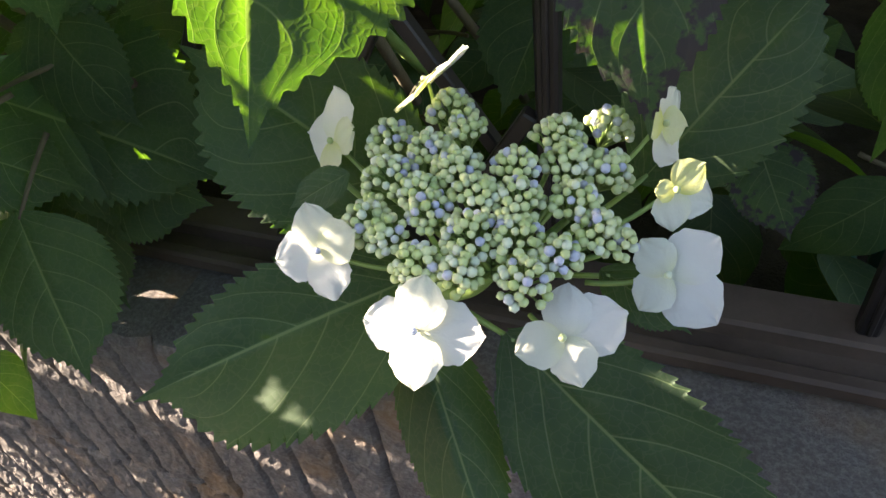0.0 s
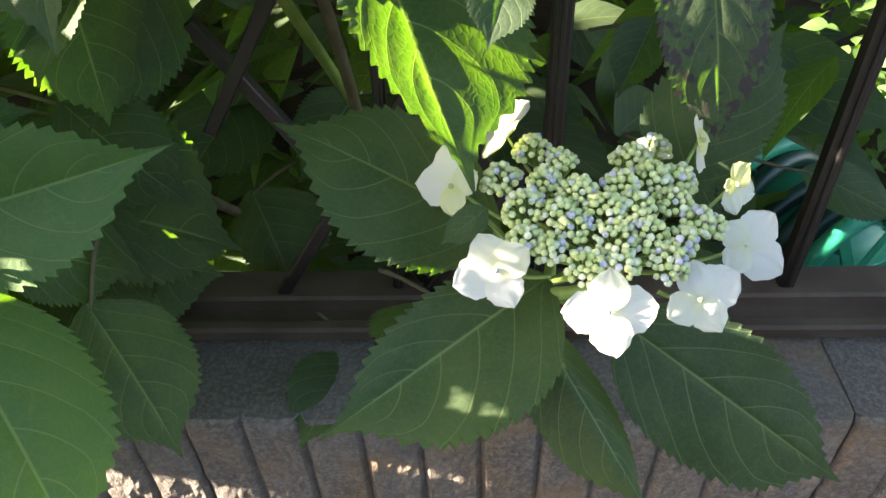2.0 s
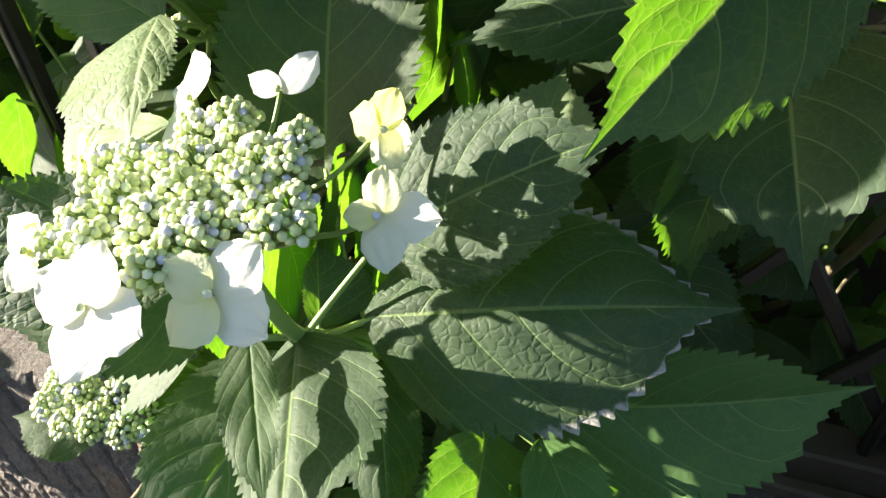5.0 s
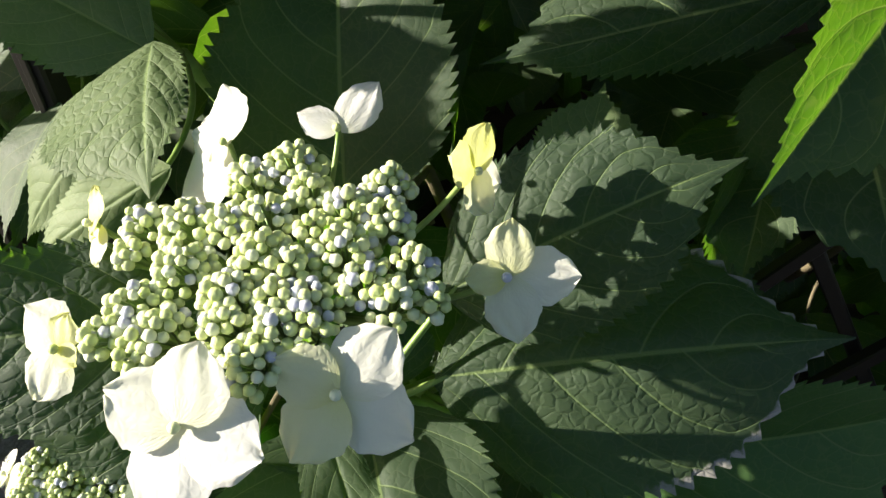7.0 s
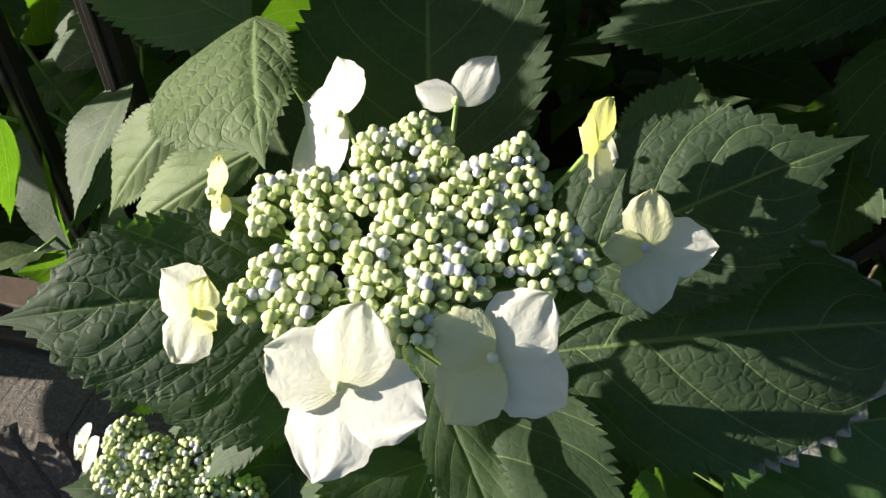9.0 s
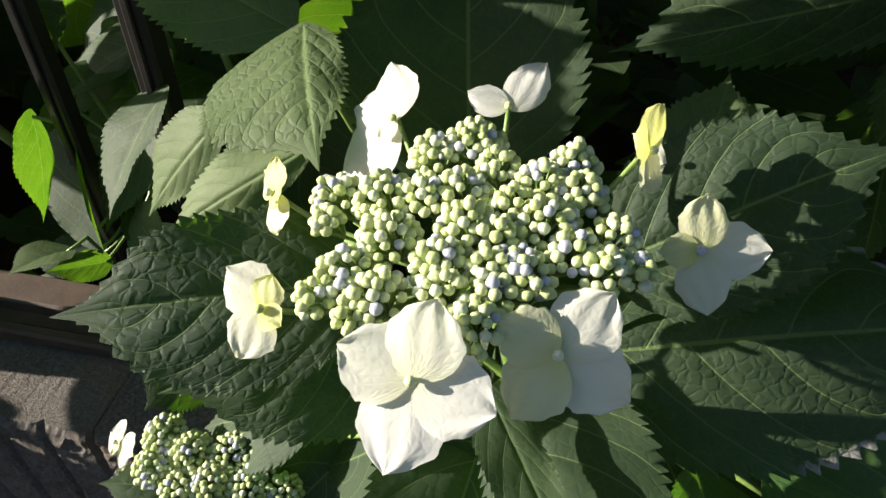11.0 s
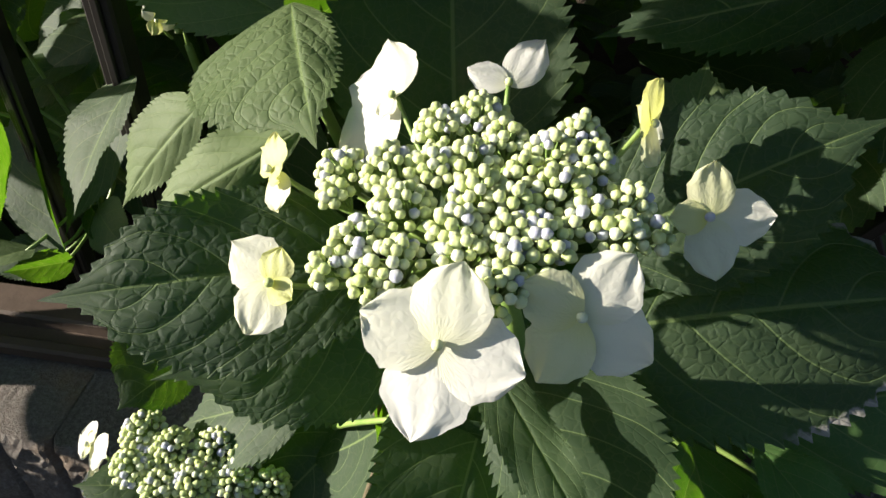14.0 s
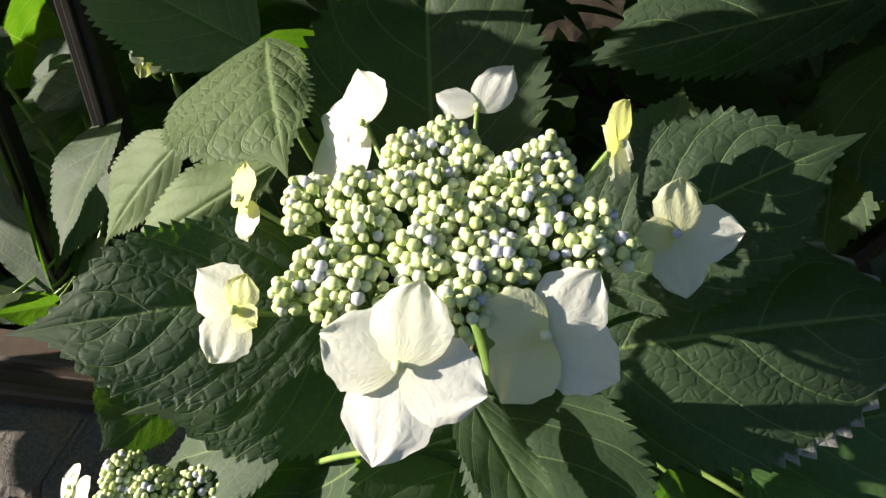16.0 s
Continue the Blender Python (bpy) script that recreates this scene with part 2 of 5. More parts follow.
def concrete_material():
    m, tree, bsdf = material("split_face_concrete")
    place = object_place(tree)
    n = noise_tex(tree, 14, 5, place)
    grit = noise_tex(tree, 330, 5, place, 0.7)
    sand = noise_tex(tree, 1100, 3, place)
    chips = ramp(tree, noise_tex(tree, 120, 3, place), 0.52, 0.68)
    colour = mix_colour(tree, ramp(tree, n, 0.3, 0.7), (0.110, 0.092, 0.082), (0.165, 0.142, 0.128))
    colour = mix_colour(tree, math_node(tree, "MULTIPLY", ramp(tree, grit, 0.40, 0.68), 0.55), colour, (0.31, 0.285, 0.265))
    colour = mix_colour(tree, math_node(tree, "MULTIPLY", chips, 0.30), colour, (0.26, 0.235, 0.215))
    colour = mix_colour(tree, math_node(tree, "MULTIPLY", sand, 0.45), colour, (0.055, 0.046, 0.041))
    rust = ramp(tree, noise_tex(tree, 9, 4, place), 0.50, 0.66)
    colour = mix_colour(tree, math_node(tree, "MULTIPLY", rust, 0.4), colour, (0.27, 0.14, 0.040))
    tree.links.new(colour, bsdf.inputs["Base Color"])
    bsdf.inputs["Roughness"].default_value = 0.92
    bsdf.inputs["Specular IOR Level"].default_value = 0.2
    h = math_node(tree, "ADD", math_node(tree, "MULTIPLY", grit, 0.9), math_node(tree, "MULTIPLY", sand, 0.35))
    bump(tree, h, 0.8, 0.003, bsdf)
    return m


CONCRETE = concrete_material()


# ---- makers ----
def mesh_from(name, verts, faces, mat, uv=None, smooth=True):
    me = bpy.data.meshes.new(name)
    me.from_pydata([tuple(v) for v in verts], [], faces)
    me.materials.append(mat)
    if uv is not None:
        idx = np.empty(len(me.loops), dtype=np.int32)
        me.loops.foreach_get("vertex_index", idx)
        for title, data in zip(("UVMap", "Size"), uv if isinstance(uv, tuple) else (uv,)):
            layer = me.uv_layers.new(name=title)
            layer.data.foreach_set("uv", np.asarray(data, dtype=np.float32)[idx].ravel())
    if smooth:
        me.polygons.foreach_set("use_smooth", [True] * len(me.polygons))
    me.update()
    return me


def child(name, me, parent, label=""):
    ob = new(name, me)
    ob.parent = parent
    if label:
        ob["label"] = label
    return ob


def part(name, bm, mat, parent, label="", smooth=False):
    me = bpy.data.meshes.new(name)
    bm.to_mesh(me)
    bm.free()
    me.materials.append(mat)
    if smooth:
        me.polygons.foreach_set("use_smooth", [True] * len(me.polygons))
    return child(name, me, parent, label)


def thing(name, label, category, place=(0, 0, 0), group="", kind=""):
    ob = new(name)
    ob.location = place
    ob.empty_display_size = 0.02
    return tagged(ob, label, category, group, kind)


def tube_data(points, radii, ring=8):
    """Vertices and faces of a bent, tapered tube."""
    pts = [Vector(p) for p in points]
    verts, faces = [], []
    side = None
    for i, p in enumerate(pts):
        d = (pts[min(i + 1, len(pts) - 1)] - pts[max(i - 1, 0)]).normalized()
        if side is None:
            side = d.orthogonal().normalized()
        side = (side - d * side.dot(d)).normalized()
        up = d.cross(side)
        for k in range(ring):
            a = 2 * math.pi * k / ring
            verts.append(p + (side * math.cos(a) + up * math.sin(a)) * radii[i])
        if i:
            for k in range(ring):
                o, q = (i - 1) * ring, i * ring
                faces.append((o + k, o + (k + 1) % ring, q + (k + 1) % ring, q + k))
    faces.append(tuple(range(ring))[::-1])
    faces.append(tuple((len(pts) - 1) * ring + k for k in range(ring)))
    return verts, faces


def bent(a, b, sag, n=10):
    a, b, sag = Vector(a), Vector(b), Vector(sag)
    return [a.lerp(b, i / n) + sag * (4 * i / n * (1 - i / n)) for i in range(n + 1)]


def tube(name, a, b, sag, r0, r1, mat, parent, label="", n=10, ring=8):
    pts = bent(a, b, sag, n)
    v, f = tube_data(pts, [r0 + (r1 - r0) * i / n for i in range(n + 1)], ring)
    return child(name, mesh_from(name, v, f, mat), parent, label)


# ---- leaves ----
PROFILE_S = [0, 0.03, 0.10, 0.20, 0.30, 0.42, 0.55, 0.68, 0.77, 0.84, 0.89, 0.93, 0.965, 1.0]
PROFILE_H = [0.02, 0.26, 0.60, 0.87, 0.97, 1.0, 0.95, 0.79, 0.53, 0.25, 0.115, 0.068, 0.038, 0.0]
VIEWER = Vector((-0.28, -0.14, 0.98))
leaf_count = [0]


def leaf_mesh(base, tip, left, right, arch, curl, seed, droop, pleats=1.0, cols=9, ns=110, teeth=24):
    rnd = random.Random(seed)
    b, t, l, r = Vector(base), Vector(tip), Vector(left), Vector(right)
    length = (t - b).length
    y = (t - b) / length
    al, ar = [(p - b) - y * (p - b).dot(y) for p in (l, r)]
    x = (ar.normalized() - al.normalized()).normalized()
    n = x.cross(y)
    if n.dot(VIEWER - (b + t) / 2) < 0:
        al, ar, x, n = ar, al, -x, -n
    wl, wr, dl, dr = al.length, ar.length, al.normalized(), ar.normalized()
    s = np.linspace(0, 1, ns + 1)
    fine = np.interp(np.linspace(0, 1, 400), PROFILE_S, PROFILE_H)
    fine = np.convolve(np.pad(fine, 6, mode="edge"), np.ones(13) / 13, mode="valid")
    h = np.interp(s, np.linspace(0, 1, 400), fine)
    h[-1] = 0.0
    half = np.concatenate([np.linspace(0, 0.9, cols), [0.95, 1.0]])
    u = np.concatenate([-half[::-1], half[1:]])
    S, U = np.meshgrid(s, u, indexing="ij")
    A = np.abs(U)
    H = np.repeat(h[:, None], len(u), axis=1)
    saw = np.mod(s * teeth + rnd.random() + 0.15 * np.sin(s * 37), 1.0)
    jag = np.where(saw < 0.68, saw / 0.68, (1 - saw) / 0.32) * (s > 0.05) * (s < 0.92)
    jag = np.repeat(jag[:, None], len(u), axis=1)
    tooth = (jag - 0.4) * np.clip((A - 0.9) / 0.1, 0, 1)
    width = np.where(U < 0, wl, wr)
    out = A * (width * H + tooth * 0.085 * np.sqrt(np.maximum(H, 0.05)) * 0.5 * (wl + wr))
    run = S * length + tooth * 0.018 * length
    phase = (S - 0.20 * A - 0.17 * A**2) / VEIN_STEP + 0.4 * (U > 0) + 20
    fr = np.mod(phase, 1.0)
    k = length / 0.11
    forked = np.clip((A - 0.45) / 0.4, 0, 1)
    pleat = (1 - 0.7 * forked) * np.abs(np.sin(np.pi * fr)) ** 0.85 + 0.34 * forked * np.abs(np.sin(2 * np.pi * fr)) ** 0.85
    relief = pleats * 0.00115 * k * pleat * (1 - 0.6 * A**4) * np.minimum(1, A * 5) - 0.0010 * k * np.exp(-((A / 0.07) ** 2))
    relief *= np.minimum(1, H * 1.3) ** 1.5 * np.minimum(1, width / (0.30 * length))
    w1, w2 = rnd.random() * 6.3, rnd.random() * 6.3
    wave = 0.0019 * k * A**2 * (np.sin(S * 9 + w1 + U) + 0.5 * np.sin(S * 17 + w2 - 2 * U)) * np.minimum(1, 6 * S) * H
    lift = arch * length * 4 * S * (1 - S) - droop * 0.05 * length * np.maximum(S - 0.75, 0) * 4 * (0.3 + rnd.random()) * 0.5
    rise = curl * out * out / max(wl, wr) + relief + wave + lift
    bend = (rnd.random() - 0.5) * 0.025 * length * np.maximum(S - 0.7, 0) / 0.3
    soft = A * A / (A * A + 0.02)
    dirl, dirr = np.array(dl), np.array(dr)
    flat = np.array(x)
    D = np.where((U < 0)[..., None], dirl * soft[..., None] - flat * (1 - soft[..., None]), dirr * soft[..., None] + flat * (1 - soft[..., None]))
    V = np.array(b) + run[..., None] * np.array(y) + out[..., None] * D + rise[..., None] * np.array(n) + bend[..., None] * flat
    rows, cols = S.shape
    faces = []
    for i in range(rows - 1):
        for j in range(cols - 1):
            o = i * cols + j
            faces.append((o, o + 1, o + cols + 1, o + cols))
    uv = np.stack([U.ravel() * 0.5 + 0.5, S.ravel()], axis=1)
    across = np.stack([out.ravel() * 100, run.ravel() * 100], axis=1)
    return V.reshape(-1, 3), faces, (uv, across), b, y, n


def leaf(shoot, base, tip, left, right, arch=0.05, curl=0.0, spots=0.0, burnt=0.0, pale=0.0, fresh=0.0, droop=0.35, pleats=0.5, label=""):
    """One serrated, veined leaf from its base to its tip, with the two ends of its widest line, and its leaf stalk."""
    leaf_count[0] += 1
    v, f, uv, b, y, n = leaf_mesh(base, tip, left, right, arch, curl, 100 + leaf_count[0], droop, pleats, *((25, 168) if shoot.get("near") else (9, 110)))
    mat = LEAF_SPOTTED if spots else LEAF_BURNT if burnt else LEAF
    ob = child("leaf", mesh_from("leaf", v, f, mat, uv), shoot, "green leaf with purple-brown blotches" if spots else "green leaf with a scorched grey edge" if burnt else label)
    ob.color = (pale, pleats, fresh, 1)
    low, top = Vector(shoot["root"]), Vector(shoot["node"])
    k = min(1.0, max(0.3, (b - low).dot(top - low) / (top - low).length_squared))
    end = low.lerp(top, k) + Vector((0.01, -0.012, 0.0)) * (4 * k * (1 - k))
    reach = (end - b).length
    if shoot.get("dim") and reach > 0.04:
        end, reach = b.lerp(end, 0.04 / reach), 0.04
    # Dim shoots: leaf stalks take the darker colour in place of shade.
    tube("petiole", b + y * 0.004, end, -y * 0.1 * reach + Vector((0, 0, -0.06 * reach)), 0.0010, 0.0015, SHADED_STEM if shoot.get("dim") else STEM, ob, n=8, ring=6)
    return ob


def shoot_thing(node_at, root, label, radius=0.0032, mat=None, near=False):
    """A leafy shoot: a stem from the root to the node where its leaves sit."""
    ob = thing("hydrangea_shoot", label, "shrub shoot", group="leafy hydrangea shoots")
    ob["node"], ob["root"] = tuple(node_at), tuple(root)
    if mat:
        ob["dim"] = True
    if near:
        ob["near"] = True
    sway = Vector((0.01, -0.012, 0.0))
    tube("stem", root, node_at, sway, radius * 1.3, radius, mat or STEM, ob, n=14, ring=10)
    return ob


# ---- flower heads ----
def petal_data(d, n, width, cup, tilt, seed):
    rnd = random.Random(seed)
    length = d.length
    y = d / length
    x = y.cross(n).normalized()
    z = x.cross(y)
    ns, nu = 18, 14
    verts, uv, faces = [], [], []
    point = rnd.random()
    w1 = rnd.random() * 6.3
    notch = rnd.random() * 1.5
    for i in range(ns + 1):
        s = i / ns
        at_s = (0, 0.06, 0.15, 0.28, 0.42, 0.56, 0.70, 0.82, 0.91, 0.965, 1.0)
        blunt = np.interp(s, at_s, (0.12, 0.42, 0.68, 0.88, 0.98, 0.99, 0.90, 0.73, 0.53, 0.36, 0.17))
        sharp = np.interp(s, at_s, (0.14, 0.44, 0.68, 0.88, 0.98, 0.97, 0.84, 0.60, 0.35, 0.17, 0.03))
        h = blunt + (sharp - blunt) * point
        h = float(h) * (1 - 0.05 * math.sin(s * 24 + w1) * (s > 0.5))
        for j in range(nu + 1):
            u = 2 * j / nu - 1
            ss = s - 0.06 * (1 - point) * u * u * s
            w = width * h * u
            up = tilt * length * s - cup * length * s * s * 0.7 - 0.11 * w * w / width + 0.0003 * math.sin(u * 9 + w1 + s * 5) * s + 0.0006 * math.sin(3 * u + notch * 4) * s * s
            verts.append(y * (ss * length) + x * w + z * up)
            uv.append((u * 0.5 + 0.5, s))
    for i in range(ns):
        for j in range(nu):
            o = i * (nu + 1) + j
            faces.append((o, o + 1, o + nu + 2, o + nu + 1))
    return verts, faces, uv


floret_count = [0]


def ball(radius, sub=2, squash=1.0):
    bm = bmesh.new()
    bmesh.ops.create_icosphere(bm, subdivisions=sub, radius=radius)
    for v in bm.verts:
        v.co.z *= squash
    return bm


def floret(head, at, normal, tips, tint=0.0, wide=0.45):
    """A large sterile floret: four sepals round a small eye, on its own thin stalk."""
    at, n = Vector(at), Vector(normal).normalized()
    floret_count[0] += 1
    eye = ball(0.0012, 2, 1.0)
    ob = part("floret", eye, BUD, head, "white sterile floret of four broad sepals" if tint < 0.6 else "yellow-green sterile floret of four sepals", smooth=True)
    ob.location = at + n * 0.0015
    dirs = [Vector(d) for d in tips]
    order = sorted(range(len(dirs)), key=lambda i: -dirs[i].length)
    for k, i in enumerate(order):
        d = dirs[i]
        width = min(wide * d.length + 0.0006, 0.0115)
        v, f, uv = petal_data(d, n, width, 0.07, (0.0, 0.03, 0.15, 0.20)[k % 4], floret_count[0] * 10 + k)
        pt = child("petal", mesh_from("petal", v, f, PETAL, uv), ob)
        pt.location = -n * (0.0030 - 0.0006 * k)
        rnd = random.Random(floret_count[0] * 7 + k)
        c = min(1.0, max(0.0, tint * (0.25, 0.45, 1.5, 1.7)[k % 4] * (0.8 + 0.4 * rnd.random()) + (0.0, 0.0, 0.10, 0.12)[k % 4]))
        pt.color = (c, c, c, 1)
    hub = Vector(head["hub"])
    inner = at.lerp(hub, 0.45) - Vector((0, 0, 0.004))
    tube("pedicel", at - n * 0.001, inner, Vector((0, 0, -0.002)), 0.0007, 0.0009, STEM, head, n=8, ring=6)
    return ob


def bud_meshes():
    out = []
    for k in range(4):
        bm = ball(0.00146, 3 if k < 1 else 2, 1.0)
        for v in bm.verts:
            a = math.atan2(v.co.y, v.co.x)
            top = max(0.0, v.co.z / 0.00146)
            v.co *= 1 + 0.17 * (abs(math.cos(2.5 * a)) - 0.6) * top * (1 - top) * 4 - 0.04 * top**6 + 0.02 * math.sin(3 * a + k)
            if v.co.z < 0:
                v.co.z *= 1.15
        me = bpy.data.meshes.new("bud")
        bm.to_mesh(me)
        bm.free()
        me.materials.append(BUD)
        me.polygons.foreach_set("use_smooth", [True] * len(me.polygons))
        out.append(me)
    return out


BUDS = bud_meshes()


def flower_head(centre, normal, clusters, stem_root, lift, spread, label, seed, size=1.0):
    """A flat lacecap head: round bunches of buds on branching stalks."""
    rnd = random.Random(seed)
    c, n = Vector(centre), Vector(normal).normalized()
    head = thing("hydrangea_flower_head", label, "flower head", group="lacecap flower heads")
    a = Vector((0, 1, 0)).cross(n).normalized()
    b = n.cross(a)
    hub = c - n * 0.014
    head["hub"] = tuple(hub)
    tube("stem", stem_root, hub, Vector((0.004, -0.006, 0)), 0.0030, 0.0024, STEM, head, n=14, ring=10)
    placed, stalk_v, stalk_f = [], [], []

    def add_stalk(p, q, r):
        v, f = tube_data(bent(p, q, (q - p).length * 0.06 * b, 3), [r] * 4, 5)
        o = len(stalk_v)
        stalk_v.extend(v)
        stalk_f.extend([tuple(i + o for i in g) for g in f])

    for ca, cb, cr in clusters:
        rr = math.hypot(ca, cb)
        top = c + a * ca + b * cb + n * (lift * (1 - (rr / spread) ** 2))
        root = top - n * (cr * 0.5 + 0.003) + (hub - top) * 0.10
        tube("branch", hub + (root - hub) * 0.05, root, (root - hub).length * -0.08 * n, 0.0013, 0.0009, STEM, head, n=6, ring=6)
        out = (a * ca + b * cb) / max(rr, 1e-5)
        tilt = (n + out * min(0.6, rr / spread * 0.55)).normalized()
        ta = tilt.orthogonal().normalized()
        tb = tilt.cross(ta)
        for _ in range(430):
            q = math.sqrt(rnd.random())
            ang = rnd.random() * 6.2832
            w = q * cr * 0.97
            p = top + (ta * math.cos(ang) + tb * math.sin(ang)) * w + tilt * (cr * 0.85 * (1 - q * q) - cr * 0.34 + (rnd.random() - 0.5) * 0.0016)
            scale = size * (0.82 + 0.3 * rnd.random())
            gap = 0.00240 * size
            if all((p - o).length > gap for o, _ in placed):
                placed.append((p, scale))
                me = BUDS[rnd.randrange(4)]
                bud = child("bud", me, head)
                face = (p - root).normalized()
                bud.matrix_basis = Matrix.LocRotScale(p, face.to_track_quat("Z", "Y"), (scale,) * 3)
                add_stalk(root, p - face * 0.0012, 0.00034)
    child("pedicel_tuft", mesh_from("pedicel_tuft", stalk_v, stalk_f, STEM), head)["kind"] = "stuff"
    return head


# ---- ground, wall and fence ----
def box_bm(x0, x1, y0, y1, z0, z1, bevel=0.0, seg=1):
    bm = bmesh.new()
    bmesh.ops.create_cube(bm, size=1)
    for v in bm.verts:
        v.co = Vector(((x0 + x1) / 2 + v.co.x * (x1 - x0), (y0 + y1) / 2 + v.co.y * (y1 - y0), (z0 + z1) / 2 + v.co.z * (z1 - z0)))
    if bevel:
        bmesh.ops.bevel(bm, geom=bm.edges[:], offset=bevel, segments=seg, affect="EDGES")
    return bm


def single(name, bm, mat, label, category, kind=""):
    ob = part(name, bm, mat, None)
    return tagged(ob, label, category, kind=kind)


def sheet(x0, x1, y0, y1, z, nx, ny, rough, seed):
    bm = bmesh.new()
    grid = {}
    for i in range(nx + 1):
        for j in range(ny + 1):
            x, y = x0 + (x1 - x0) * i / nx, y0 + (y1 - y0) * j / ny
            grid[i, j] = bm.verts.new((x, y, z + rough * noise.noise(Vector((x * 9, y * 9, seed)))))
    for i in range(nx):
        for j in range(ny):
            bm.faces.new((grid[i, j], grid[i + 1, j], grid[i + 1, j + 1], grid[i, j + 1]))
    return bm


single("ground", sheet(-400, 400, -400, 400, 0.0, 8, 8, 0, 1), ASPHALT, "dark grey asphalt ground before the low wall", "ground", "structure")
bed = sheet(-2.4, 1.6, 0.210, 2.19, 0.30, 80, 40, 0.02, 3)
bmesh.ops.create_cube(bed, size=1, matrix=Matrix.Translation((-0.4, 1.2, 0.13)) @ Matrix.Diagonal((4.0, 1.98, 0.26, 1)))
single("garden_bed", bed, SOIL, "dark bare soil of the raised bed behind the wall", "soil", "structure")
single("house_wall", box_bm(-4, 4, 2.2, 2.4, 0, 5.0, 0.004), SIDING, "dark house wall behind the shrubs", "wall", "structure")
# Unseen wall, added behind the viewer to hold back low skylight.
single("skylight_blocker_wall", box_bm(-8, 8, -3.4, -3.1, 0, 1.9, 0.004), SIDING, "unseen dark wall added across the lane to cut low skylight", "wall", "structure")
WALL_TOP = 0.605


def block_mesh(seed):
    """A ribbed, split-faced concrete block, 0.39 long and 0.19 high, front towards -y."""
    bm = bmesh.new()
    nx, nz = 110, 34
    grid = {}
    for i in range(nx + 1):
        x = 0.388 * i / nx
        f = (x / 0.03527) % 1.0
        groove = min(f, 1 - f) * 0.03527
        rib = 0.0045 * min(1.0, max(0.0, (groove - 0.0012) / 0.003)) ** 0.6
        for j in range(nz + 1):
            z = -0.188 + 0.188 * j / nz
            p = Vector((x * 60, z * 60, seed * 7.1))
            chip = 0.0030 * noise.noise(p) + 0.0022 * noise.noise(p * 2.7) + 0.0012 * noise.noise(p * 6.1)
            y = -rib + (chip * (0.2 + 0.5 * rib / 0.0045) if 0 < j else 0)
            if j == nz:
                y += 0.003
            grid[i, j] = bm.verts.new((x, y, z))
    for i in range(nx):
        for j in range(nz):
            bm.faces.new((grid[i, j], grid[i + 1, j], grid[i + 1, j + 1], grid[i, j + 1]))
    rear = []
    for i in range(nx + 1):
        rear.append((bm.verts.new((0.388 * i / nx, 0.05, 0.0008 * noise.noise(Vector((i * 0.7, seed, 3))))), bm.verts.new((0.388 * i / nx, 0.118, 0))))
    for i in range(nx):
        bm.faces.new((grid[i, nz], grid[i + 1, nz], rear[i + 1][0], rear[i][0]))
        bm.faces.new((rear[i][0], rear[i + 1][0], rear[i + 1][1], rear[i][1]))
    bmesh.ops.recalc_face_normals(bm, faces=bm.faces[:])
    me = bpy.data.meshes.new("concrete_block")
    bm.to_mesh(me)
    bm.free()
    me.materials.append(CONCRETE)
    return me


low_wall = thing("wall_front", "low retaining wall of ribbed split-face concrete blocks", "wall", kind="structure")
core = part("mortar_core", box_bm(-2.26, 1.6, 0.095, 0.209, 0.0, WALL_TOP - 0.004), CONCRETE, low_wall)
block_kinds = [block_mesh(k) for k in range(3)]
for course in range(3):
    for i in range(10):
        blk = child("concrete_block", block_kinds[(i * 2 + course) % 3], low_wall)
        blk.location = (-0.325 + 0.3888 * (i - 5) - (0.1944 if course % 2 else 0), 0.090, WALL_TOP - 0.19 * course)

fence = thing("garden_fence", "dark bronze metal fence with lattice panel on the wall", "fence")
FY = 0.18
part("rail", box_bm(-2.3, 1.5, FY - 0.012, FY + 0.016, 0.606, 0.624, 0.002), RAIL, fence, "dark top bar of the bottom rail")
part("rail_lip", box_bm(-2.3, 1.5, FY - 0.034, FY + 0.024, WALL_TOP + 0.003, 0.613, 0.002), RAIL, fence)
part("rail_bead", box_bm(-2.3, 1.5, FY - 0.036, FY - 0.026, WALL_TOP + 0.004, 0.620, 0.002), RAIL, fence)
part("top_rail", box_bm(-2.3, 1.5, FY - 0.014, FY + 0.014, 1.50, 1.53, 0.002), FENCE, fence)


def post(x, half):
    ob = part("post", box_bm(x - half, x + half, FY - half, FY + half, 0.600, 1.51, 0.0015), FENCE, fence)
    part("rib", box_bm(x - half * 0.3, x + half * 0.3, FY - half - 0.002, FY - half + 0.003, 0.625, 1.50, 0.0008), FENCE, ob)


for px, half in ((0.047, 0.0052), (-0.108, 0.0052), (-0.201, 0.0035), (-0.657, 0.0075), (-0.722, 0.0060), (0.202, 0.0065), (0.357, 0.0065)):
    post(px, half)


def bar(p, q, half, yoff):
    p, q = Vector((p[0], FY + yoff, p[1])), Vector((q[0], FY + yoff, q[1]))
    d = (q - p).normalized()
    across = d.cross(Vector((0, 1, 0)))
    bm = box_bm(-half, half, -0.004, 0.004, 0, (q - p).length, 0.001)
    m = Matrix((across, Vector((0, 1, 0)), d)).transposed().to_4x4()
    m.translation = p
    bm.transform(m)
    part("lattice_bar", bm, FENCE, fence)


